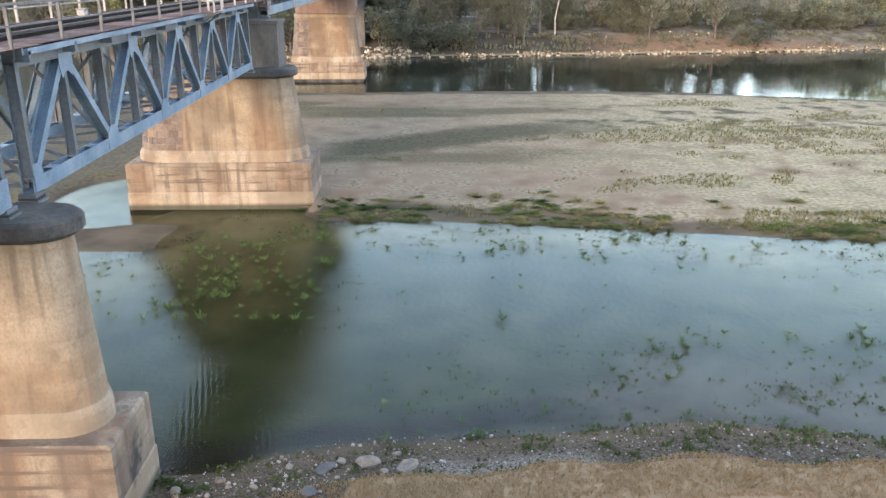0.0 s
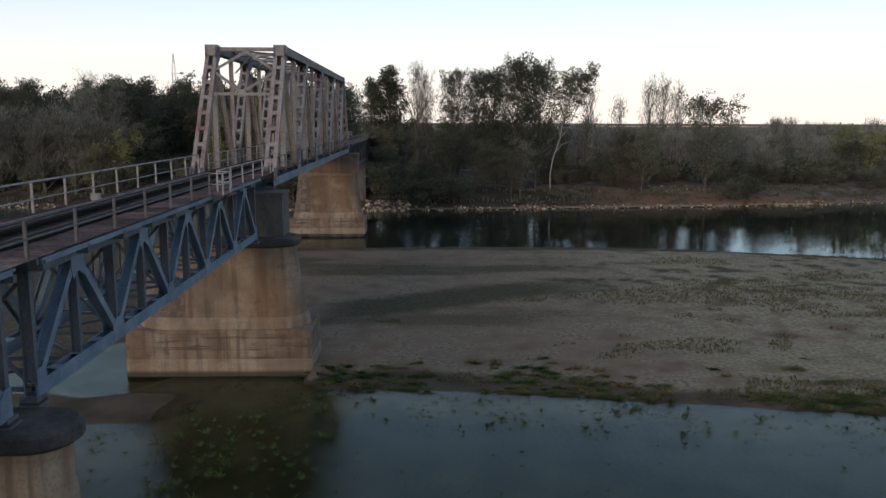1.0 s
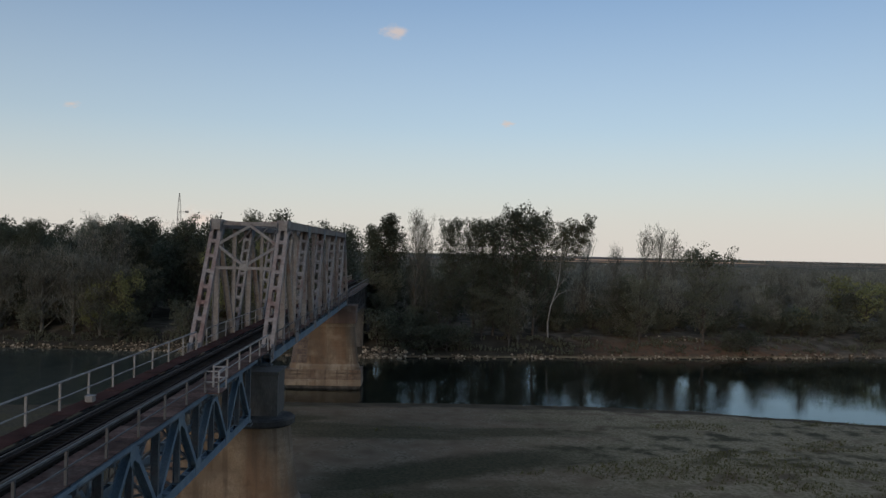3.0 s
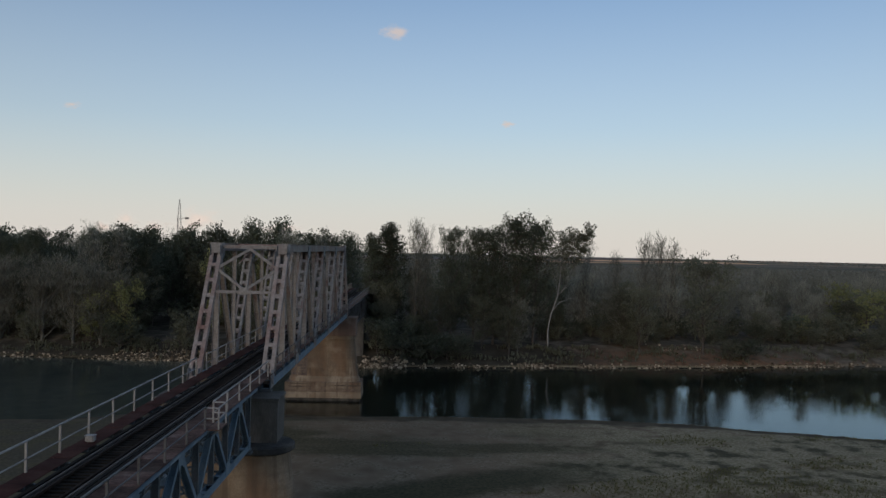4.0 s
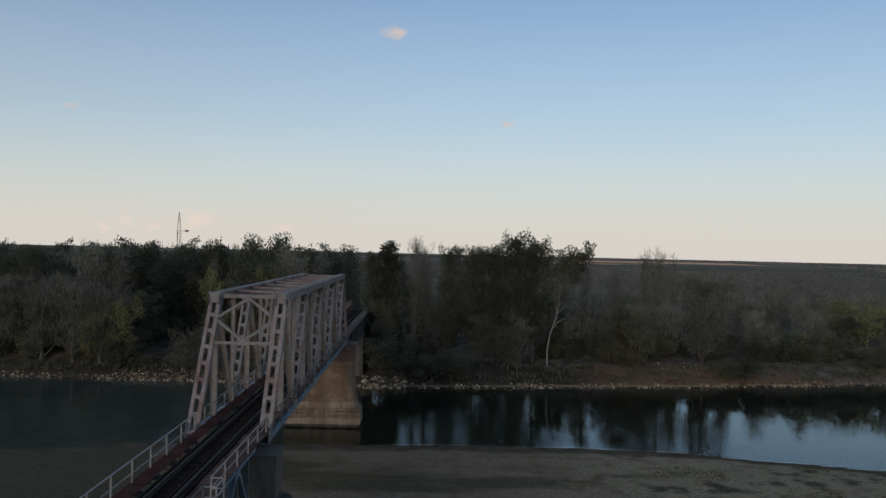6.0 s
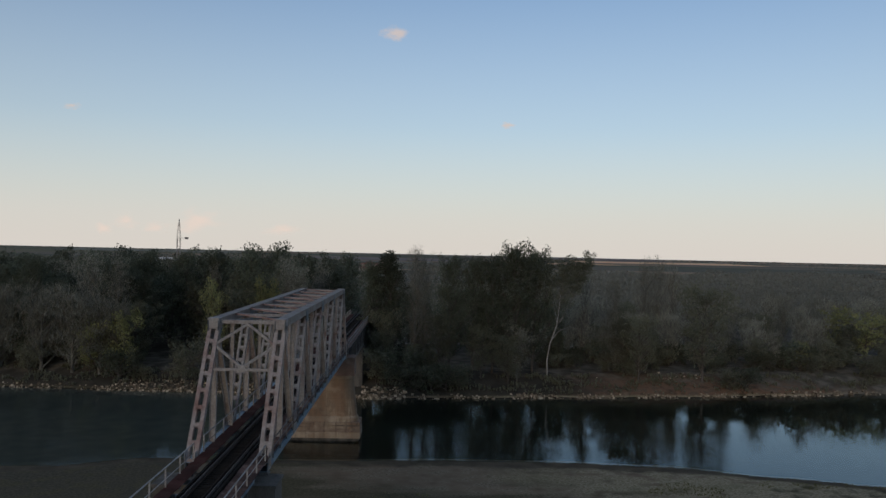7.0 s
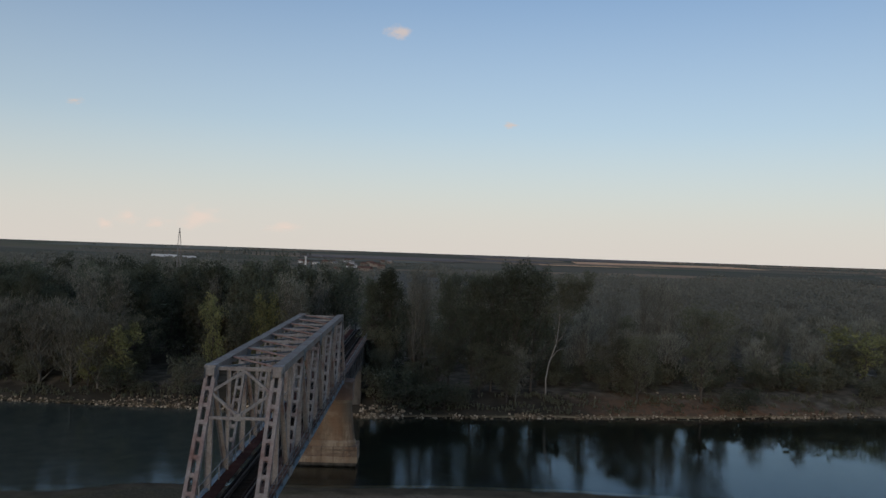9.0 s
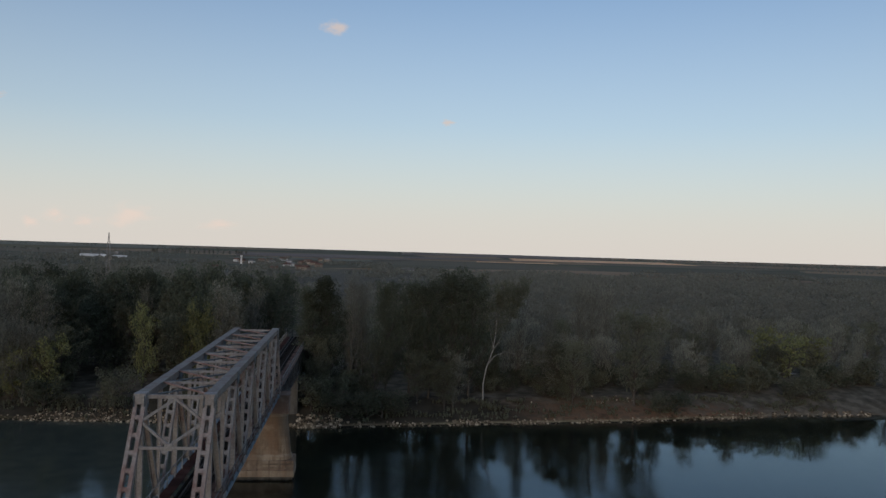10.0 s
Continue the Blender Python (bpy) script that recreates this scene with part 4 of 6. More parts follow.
# ---- through truss ----
def through_truss():
    t = thing("through_truss_span", "tall weathered grey steel through truss with blue bottom chord", "bridge truss", at=(0, TT_Y0, 0))
    P, n = TT_P, 5
    L = 2 * P * n
    lo, hi = TT_BOT, TT_TOP
    for x in TT_X:
        bm = bmesh.new()
        for s in (-1, 1):
            beam(bm, (x + s * 0.3, -0.3, lo), (x + s * 0.3, L + 0.3, lo), 0.04, 0.62)
            beam(bm, (x, -0.3, lo + s * 0.29), (x, L + 0.3, lo + s * 0.29), 0.62, 0.03)
        part("bottom_chord", bm, BLUE, t, "blue painted box chord")
        bm = bmesh.new()
        for s in (-1, 1):
            beam(bm, (x + s * 0.34, P - 0.5, hi), (x + s * 0.34, L - P + 0.5, hi), 0.05, 0.62)
            beam(bm, (x, P - 0.5, hi + s * 0.31), (x, L - P + 0.5, hi + s * 0.31), 0.84, 0.03) if s > 0 else None
        part("top_chord", bm, GREY_DARK, t, "weathered grey-brown box chord")
        for y in (P, L - P):
            bm = bmesh.new()
            box(bm, (x - 0.46, y - 0.55, hi - 0.48), (x + 0.46, y + 0.55, hi + 0.36))
            part("chord_end_plate", bm, GREY, t)
        for y0, y1 in ((0, P), (L, L - P)):
            bm = bmesh.new()
            laced(bm, (x, y0, lo + 0.1), (x, y1, hi - 0.2), 0.92, 0.5, 0.29, 1.5, 0.34)
            part("end_post", bm, GREY_RUST, t, "laced grey end post with a pinkish rust wash")
        for k in range(n):
            yu = (2 * k + 1) * P
            bm = bmesh.new()
            ibeam(bm, (x, yu, lo + 0.2), (x, yu, hi - 0.2), 0.5, 0.3, 0.035)
            part("hanger", bm, GREY, t)
            if k < n - 1:
                yl = (2 * k + 2) * P
                bm = bmesh.new()
                ibeam(bm, (x, yu + 0.1, hi - 0.1), (x, yl, lo + 0.2), 0.46, 0.34, 0.035)
                part("diagonal", bm, GREY, t)
                bm = bmesh.new()
                laced(bm, (x, yl, lo + 0.2), (x, yl + P, hi - 0.1), 0.76, 0.42, 0.19, 1.3, 0.3)
                part("laced_diagonal", bm, GREY, t)
                bm = bmesh.new()
                ibeam(bm, (x, yl, lo + 0.2), (x, yl, hi - 0.2), 0.34, 0.24, 0.03)
                part("hanger", bm, GREY, t)
        for k in range(2 * n + 1):
            y = k * P
            for s in (-1, 1):
                bm = bmesh.new()
                if k % 2 == 0:
                    gusset(bm, x + s * 0.37, 0.025, [(max(y - 0.9, -0.35), lo - 0.28), (min(y + 0.9, L + 0.35), lo - 0.28), (min(y + 0.8, L + 0.35), lo + 0.6), (y + 0.35, lo + 1.05), (y - 0.35, lo + 1.05), (max(y - 0.8, -0.35), lo + 0.6)])
                else:
                    gusset(bm, x + s * 0.4, 0.025, [(y - 0.7, hi + 0.2), (y - 0.75, hi - 0.6), (y - 0.3, hi - 0.95), (y + 0.3, hi - 0.95), (y + 0.75, hi - 0.6), (y + 0.7, hi + 0.2)])
                part("gusset_plate", bm, BLUE_SHADED if k % 2 else GREY, t)
    xr, xl = TT_X
    for k in range(2 * n + 1):
        y = k * P
        bm = bmesh.new()
        ibeam(bm, (xl + 0.35, y, lo - 0.1), (xr - 0.35, y, lo - 0.1), 0.9, 0.3, 0.04, (0, 0, 1))
        part("floor_beam", bm, BLUE_SHADED, t)
        if 1 <= k <= 2 * n - 1:
            bm = bmesh.new()
            beam(bm, (xl + 0.3, y, hi + 0.1), (xr - 0.3, y, hi + 0.1), 0.22, 0.2, (0, 1, 0))
            part("top_strut", bm, GREY, t)
            if k % 2 == 0 or k in (3, 5, 7):
                for a, b in (((xl + 0.35, hi - 1.5), (xl + 1.7, hi)), ((xr - 0.35, hi - 1.5), (xr - 1.7, hi))):
                    bm = bmesh.new()
                    beam(bm, (a[0], y, a[1]), (b[0], y, b[1]), 0.12, 0.12, (0, 1, 0))
                    part("knee_brace", bm, GREY, t)
        if 1 <= k < 2 * n - 1:
            bm = bmesh.new()
            beam(bm, (xl + 0.3, y + P - 0.4, hi + 0.22), (xr - 0.3, y + 0.4, hi + 0.22), 0.2, 0.12, (0, 1, 0))
            part("top_brace", bm, RUSTY, t, "rusty pink angle brace")
            bm = bmesh.new()
            beam(bm, (xl + 0.3, y + 0.4, hi + 0.05), (xr - 0.3, y + P - 0.4, hi + 0.05), 0.16, 0.12, (0, 1, 0))
            part("top_brace", bm, BLUE_SHADED, t)
        if k < 2 * n:
            bm = bmesh.new()
            beam(bm, (xl + 0.3, y, lo - 0.2), (xr - 0.3, y + P, lo - 0.2), 0.14, 0.12, (0, 1, 0))
            part("bottom_brace", bm, BLUE_SHADED, t)
            part("bottom_brace", one(beam, (xr - 0.3, y, lo - 0.33), (xl + 0.3, y + P, lo - 0.33), 0.14, 0.12, (0, 1, 0)), BLUE_SHADED, t)
    for s in (-0.85, 0.85):
        bm = bmesh.new()
        ibeam(bm, (TRACK_X + s, 0, lo + 0.3), (TRACK_X + s, L, lo + 0.3), 0.5, 0.3, 0.03, (0, 0, 1))
        part("stringer", bm, BLUE_SHADED, t)
    xm = (xl + xr) / 2
    for e in (0, 1):
        def at(x, f, e=e):
            y = P * f if e == 0 else L - P * f
            return (x, y, lo + (hi - lo) * f)
        for a, b, w in ((at(xl + 0.4, 0.84), at(xm, 0.99), 0.2), (at(xr - 0.4, 0.84), at(xm, 0.99), 0.2), (at(xl + 0.4, 0.82), at(xm, 0.665), 0.2), (at(xr - 0.4, 0.82), at(xm, 0.665), 0.2), (at(xl + 0.4, 0.65), at(xr - 0.4, 0.65), 0.22), (at(xl + 0.4, 1.0), at(xr - 0.4, 1.0), 0.2)):
            bm = bmesh.new()
            beam(bm, a, b, w, 0.16, (0, 0, 1))
            part("portal_brace", bm, GREY, t)
        bm = bmesh.new()
        c = at(xm, 0.66)
        box(bm, (xm - 0.3, c[1] - 0.1, c[2] - 0.3), (xm + 0.3, c[1] + 0.1, c[2] + 0.25))
        part("gusset_plate", bm, GREY, t)
    for x in TT_X:
        for y in (0, L):
            bm = bmesh.new()
            box(bm, (x - 0.4, y - 0.4, lo - 0.52), (x + 0.4, y + 0.4, lo - 0.4))
            box(bm, (x - 0.3, y - 0.3, lo - 0.4), (x + 0.3, y + 0.3, lo - 0.3))
            part("bearing", bm, BLUE_SHADED, t, "steel bearing shoe")
    return t


through_truss()


# ---- track, walkways and railings ----
Y_START, Y_END = -10.0, 190.0
track = thing("railway_track", "single rusty railway track on dark tarred sleepers", "railway track", at=(TRACK_X, 0, DECK_Z))
for s in (-1, 1):
    bm = bmesh.new()
    beam(bm, (s * 0.755, Y_START, 0.15), (s * 0.755, Y_END, 0.15), 0.07, 0.04)
    beam(bm, (s * 0.755, Y_START, 0.09), (s * 0.755, Y_END, 0.09), 0.02, 0.09)
    beam(bm, (s * 0.755, Y_START, 0.03), (s * 0.755, Y_END, 0.03), 0.14, 0.03)
    part("rail", bm, RAILSTEEL, track, "worn steel running rail")
    part("guard_rail", one(beam, (s * 0.5, Y_START, 0.09), (s * 0.5, Y_END, 0.09), 0.1, 0.12), RAILRUST, track, "rusty inner guard rail")
    part("timber_edge", one(beam, (s * 1.08, Y_START, 0.06), (s * 1.08, Y_END, 0.06), 0.16, 0.12), SLEEPER, track, "dark guard timber")
bm = bmesh.new()
box(bm, (-1.25, -0.12, -0.2), (1.25, 0.12, 0.005))
bmesh.ops.bevel(bm, geom=bm.edges[:], offset=0.015, segments=1, affect="EDGES")
sleeper_mesh = mesh_from("sleeper", bm, SLEEPER)
rng = random.Random(3)
y = 18.0
while y < 125:
    o = part("sleeper", sleeper_mesh, None, track)
    o.matrix_basis = pose(rng.uniform(-0.05, 0.05), y, rng.uniform(-0.01, 0.0), 0, 0, rng.uniform(-1, 1))
    y += 0.46
bm = bmesh.new()
for y in axis([(Y_START, 17.6, 0.46)]) + axis([(125, Y_END, 0.46)]):
    box(bm, (-1.25, y - 0.12, -0.2), (1.25, y + 0.12, 0.0))
tagged(part("sleeper_rest", bm, SLEEPER, track), kind="stuff")

for nm, x0, x1, mat, lab in (("walkway", -12.28, DECK_R + 0.02, RED_WALK, "worn pinkish steel plate walkway with patched panels"), ("walkway", DECK_L, -15.12, RED_PLATE, "dark red-brown steel plate walkway")):
    walkway = thing(nm, lab, "walkway", "bridge walkways", (0, 0, DECK_Z))
    bm = bmesh.new()
    for y in axis([(Y_START, Y_END, 3.0)]):
        if not 58.5 < y < 61:
            box(bm, (x0 + 0.03, y - 0.06, -0.2), (x1 - 0.03, y + 0.06, -0.012))
    tagged(part("bearer_frame", bm, BLUE_SHADED, walkway), kind="stuff")
    bm = bmesh.new()
    box(bm, ((x0 - x1) / 2, -0.99, -0.008), ((x1 - x0) / 2, 0.99, 0.012))
    bmesh.ops.bevel(bm, geom=bm.edges[:], offset=0.004, segments=1, affect="EDGES")
    plate = mesh_from("deck_plate", bm, mat)
    y = Y_START + 1
    while y < Y_END:
        o = part("deck_plate", plate, None, walkway)
        o.matrix_basis = pose((x0 + x1) / 2 + rng.uniform(-0.03, 0.03), y, rng.uniform(0, 0.015), rng.uniform(-0.3, 0.3), rng.uniform(-0.6, 0.6), rng.uniform(-0.3, 0.3))
        y += 2.0


def railing(x, y0, y1, step, mat, label, tall=1.14):
    """Posts with a top rail and a middle rail."""
    r = thing("railing", label, "railing", "bridge railings", (x, 0, DECK_Z))
    n = round((y1 - y0) / step)
    bm = bmesh.new()
    ibeam(bm, (0, 0, -0.25), (0, 0, tall - 0.02), 0.08, 0.09, 0.016, (0, 1, 0))
    pm = mesh_from("post", bm, mat)
    for i in range(n + 1):
        o = part("post", pm, None, r)
        o.matrix_basis = pose(0, y0 + (y1 - y0) * i / n, 0, rng.uniform(-1, 1), rng.uniform(-1, 1), 0)
    part("handrail", one(beam, (0, y0 - 0.05, tall), (0, y1 + 0.05, tall), 0.07, 0.065), mat, r)
    part("middle_rail", one(beam, (0.03, y0 - 0.05, 0.58), (0.03, y1 + 0.05, 0.58), 0.04, 0.05), mat, r)
    return r


RL, RR = -16.0, -10.95
railing(RL, -10, 58.6, 3.05, RAIL_WHITE, "pale painted steel railing along the deck truss", 1.3)
railing(RL, 61.5, 121.6, 3.0, RAIL_WHITE, "pale painted steel railing inside the through truss", 1.25)
railing(RL, 125.5, 189, 3.05, RAIL_WHITE, "pale painted steel railing past the through truss")
railing(RR, -10, 41.9, 3.15, RAIL_DULL, "dull dark grey steel railing along the walkway")
railing(RR, 43.6, 59.0, 3.0, RAIL_WHITE, "pale grey steel railing before the through truss")
railing(-10.75, 61.0, 122, 3.0, RAIL_DULL, "grey-blue steel railing outside the through truss")
railing(RR, 125.5, 189, 3.05, BLUE_SHADED, "grey-blue steel railing past the through truss")

refuge = thing("refuge_bay", "small railed refuge platform hung beside the walkway", "platform", at=(RR, 42.75, DECK_Z))
part("floor", one(box, (-0.05, -0.85, -0.06), (0.72, 0.85, 0.0)), RED_WALK, refuge, "pinkish steel floor plate")
for px, py in ((0.68, -0.8), (0.68, 0.8), (0.0, -0.8), (0.0, 0.8)):
    part("post", one(beam, (px, py, -0.05), (px, py, 1.1), 0.08, 0.08), RAIL_WHITE, refuge)
for z in (0.55, 1.1):
    part("rail", one(beam, (0.68, -0.84, z), (0.68, 0.84, z), 0.07, 0.07), RAIL_WHITE, refuge)
    for py in (-0.8, 0.8):
        part("rail", one(beam, (0, py, z), (0.68, py, z), 0.06, 0.06, (0, 1, 0)), RAIL_WHITE, refuge)
for py in (-0.7, 0.7):
    part("bracket", one(beam, (0.65, py, -0.08), (-0.1, py, -0.6), 0.08, 0.08, (0, 1, 0)), BLUE_SHADED, refuge)
bm = bmesh.new()
box(bm, (-0.2, -0.18, 0.0), (0.2, 0.18, 0.27))
bmesh.ops.bevel(bm, geom=bm.edges[:], offset=0.04, segments=2, affect="EDGES")
crate = thing("cable_box", "small white painted box on the red walkway", "box", at=(-15.55, 39.0, DECK_Z + 0.02))
part("body", bm, RAIL_WHITE, crate)
part("lid", one(box, (-0.22, -0.2, 0.275), (0.22, 0.2, 0.31)), RAIL_WHITE, crate)


# ---- trees ----
def tube(verts, faces, pts, radii, seg=5):
    """A tapered tube through points, into lists."""
    start = len(verts)
    for k, (p, r) in enumerate(zip(pts, radii)):
        d = (pts[min(k + 1, len(pts) - 1)] - pts[max(k - 1, 0)]).normalized()
        u = d.cross(Vector((0.3, 0.9, 0.2))).normalized()
        v = d.cross(u)
        for j in range(seg):
            a = 2 * math.pi * j / seg
            verts.append(p + (u * math.cos(a) + v * math.sin(a)) * r)
    for k in range(len(pts) - 1):
        for j in range(seg):
            a, b = start + k * seg + j, start + k * seg + (j + 1) % seg
            faces.append((a, b, b + seg, a + seg))


def leaves(verts, faces, centre, spread, count, size, rng, squash=0.8, sliver=False):
    for _ in range(count):
        a, b = rng.uniform(0, 6.283), rng.uniform(-1, 1)
        q = math.sqrt(1 - b * b) * (rng.random() ** 0.45)
        c = Vector((math.cos(a) * q, math.sin(a) * q, b * squash * rng.random() ** 0.3)) * spread + centre
        n = Vector((rng.uniform(-1, 1), rng.uniform(-1, 1), rng.uniform(-0.3, 1))).normalized()
        u = n.cross(Vector((rng.uniform(-1, 1), rng.uniform(-1, 1), 0.2))).normalized()
        v = n.cross(u)
        s = size * rng.uniform(0.55, 1.3)
        k = len(verts)
        if sliver:
            u = (Vector((rng.uniform(-0.6, 0.6), rng.uniform(-0.6, 0.6), 1)) + (c - centre) * 0.4).normalized()
            v = u.cross(n).normalized()
            verts += [c - v * s * 0.2, c + v * s * 0.2, c + u * s * 4.5]
            faces.append((k, k + 1, k + 2))
            continue
        verts += [c - u * s - v * s * 0.6, c - u * s * 0.7 + v * s * 0.7, c + u * s * 1.1]
        faces.append((k, k + 1, k + 2))


def grow(seed, height, base, spread, rise, limbs, twigs, per, size, lean=0.03, bare=False, taper=0.0, path=None, stout=1.0):
    """Trunk with limbs, and a crown of leaf clumps on their twigs. rise: how steeply limbs go up, 0 to 1."""
    rng = random.Random(seed)
    tv, tf, lv, lf = [], [], [], []
    lx, ly = rng.uniform(-lean, lean), rng.uniform(-lean, lean)
    pts = []
    for k in range(8):
        f = k / 7
        pts.append(Vector((lx * height * f * f + rng.uniform(-1, 1) * 0.012 * height * (f > 0), ly * height * f * f + rng.uniform(-1, 1) * 0.012 * height * (f > 0), height * 0.96 * f - 0.3 * (k == 0))))
    if path:
        pts = [Vector(p) for p in path]
    r0 = (0.011 * height + 0.05) * stout
    tube(tv, tf, pts, [r0 * (1.25 if k == 0 else 1 - 0.93 * k / 7) for k in range(8)], 6)

    def on_trunk(f):
        g = min(6.999, f * 7)
        k = int(g)
        return pts[k].lerp(pts[k + 1], g - k)
    for i in range(limbs):
        f = base + (0.97 - base) * (i + rng.random()) / limbs
        g = (f - base) / (1 - base)
        prof = (0.62 + 0.95 * g * (1.3 - g)) * (1 - 0.55 * g ** 3) * (1 + 0.3 * taper - taper * g)
        L = spread * prof * rng.uniform(0.6, 1.2)
        az = i * 2.4 + rng.uniform(-0.6, 0.6)
        up = rise * rng.uniform(0.7, 1.3)
        d = Vector((math.cos(az), math.sin(az), up)).normalized()
        a = on_trunk(f)
        b = a + d * L * 0.55 + Vector((0, 0, 0.05 * L))
        c = a + d * L + Vector((rng.uniform(-0.1, 0.1), rng.uniform(-0.1, 0.1), rng.uniform(0.05, 0.3))) * L
        rr = r0 * (1 - f) * 0.5 + 0.035
        tube(tv, tf, [a, b, c], [rr, rr * 0.6, 0.015], 4)
        for j in range(twigs):
            q = a.lerp(b, rng.uniform(0.5, 1)) if j % 2 else b.lerp(c, rng.uniform(0.2, 1))
            e = q + Vector((rng.uniform(-1, 1), rng.uniform(-1, 1), rng.uniform(-0.2, 1.0) + rise * 0.5)) * L * (0.38 if bare else 0.3)
            if bare or j % 3 == 0:
                tube(tv, tf, [q, q.lerp(e, 0.5) + Vector((0, 0, 0.06 * L)), e], [rr * 0.35 + 0.012, 0.02, 0.008], 3)
            if bare:
                for _ in range(3):
                    w = q.lerp(e, rng.uniform(0.3, 1))
                    x = w + Vector((rng.uniform(-0.6, 0.6), rng.uniform(-0.6, 0.6), rng.uniform(0.2, 1.1))) * L * 0.22
                    tube(tv, tf, [w, x], [0.018, 0.006], 3)
            leaves(lv, lf, e, 0.085 * spread + 0.45, per, size, rng, sliver=bare)
        leaves(lv, lf, c, 0.1 * spread + 0.45, per, size, rng, sliver=bare)
    leaves(lv, lf, pts[-1], 0.12 * spread + 0.4, per, size, rng)
    return tv, tf, lv, lf


def raw_mesh(name, verts, faces, mat, smooth_shade=False):
    me = bpy.data.meshes.new(name)
    me.from_pydata([tuple(v) for v in verts], [], faces)
    if smooth_shade:
        me.polygons.foreach_set("use_smooth", [True] * len(faces))
    me.materials.append(mat)
    return me


def tree_kind(name, label, category, data, bark, leaf):
    tv, tf, lv, lf = data
    t = thing(name, label, category, "far bank trees")
    part("trunk", raw_mesh("trunk", tv, tf, bark, True), None, t)
    part("crown", raw_mesh("crown", lv, lf, leaf), None, t)
    return t


def tree_set(fine):
    """Each kind of tree; fine ones carry many small leaves, the others fewer and larger."""
    k, z, o = (1.0, 1.0, 0) if fine else (0.33, 1.65, 5)
    c = lambda count: max(2, round(count * k))
    return {
        "poplar": [tree_kind("poplar_tree", "tall dark green poplar with a dense crown", "tree", grow(11 + i + o, 25, 0.08, 5.6, 1.5, 64, 6, c(30), 0.17 * z, taper=0.6), BARK, LEAF_DARK) for i in range(2)],
        "broad": [tree_kind("poplar_tree", "tall broad dark poplar with an open crown", "tree", grow(21 + i + o, 25, 0.1, 8.5, 0.9, 52, 8, c(30), 0.18 * z, taper=0.3), BARK, LEAF_DARK) for i in range(3)],
        "bare": [tree_kind("bare_tree", "tall grey tree with nearly bare upright twigs", "tree", grow(31 + i + o, 24, 0.14, 5.0, 2.0, 36, 6, c(12), 0.14 * z, bare=True), BARK_GREY, LEAF_GREY) for i in range(2)],
        "olive": [tree_kind("willow_tree", "olive-brown willow with thinning autumn leaves", "tree", grow(41 + i + o, 12, 0.1, 5.0, 0.9, 30, 5, c(32), 0.15 * z), BARK, LEAF_OLIVE) for i in range(3)],
        "grey": [tree_kind("willow_tree", "grey-green willow thicket tree with thin foliage", "tree", grow(51 + i + o, 11, 0.04, 4.6, 1.5, 22, 5, c(22), 0.16 * z, bare=True), BARK_GREY, LEAF_GREY) for i in range(2)],
        "yellow": [tree_kind("willow_tree", "yellow-green willow turning in autumn", "tree", grow(61 + i + o, 9, 0.04, 4.0, 1.1, 18, 5, c(26), 0.15 * z), BARK, LEAF_YELLOW) for i in range(1)],
        "bush": [tree_kind("bush", "low dark bush on the far bank", "bush", grow(71 + i + o, 3.4, 0.0, 2.8, 0.6, 13, 4, c(26), 0.12 * z), BARK, (LEAF_DARK, LEAF_OLIVE, LEAF_OLIVE)[i]) for i in range(3)],
    }


KINDS, KINDS_BACK = tree_set(True), tree_set(False)
KIND_H = {"poplar": 25, "broad": 25, "bare": 24, "olive": 12, "grey": 11, "yellow": 9, "bush": 3.4}
used = set()


def plant(kind, x, y, height, rng, wide=1.0):
    protos = (KINDS if y < 184 else KINDS_BACK)[kind]
    p = protos[rng.randrange(len(protos))]
    s = height / KIND_H[kind]
    m = pose(x, y, ground_height(x, y) - 0.1, 0, 0, rng.uniform(0, 360))
    t = p if p.name not in used else copy_thing(p, m)
    used.add(p.name)
    t.matrix_basis = m @ Matrix.Diagonal((s * wide, s * wide, s, 1))
    return t


rng = random.Random(8)
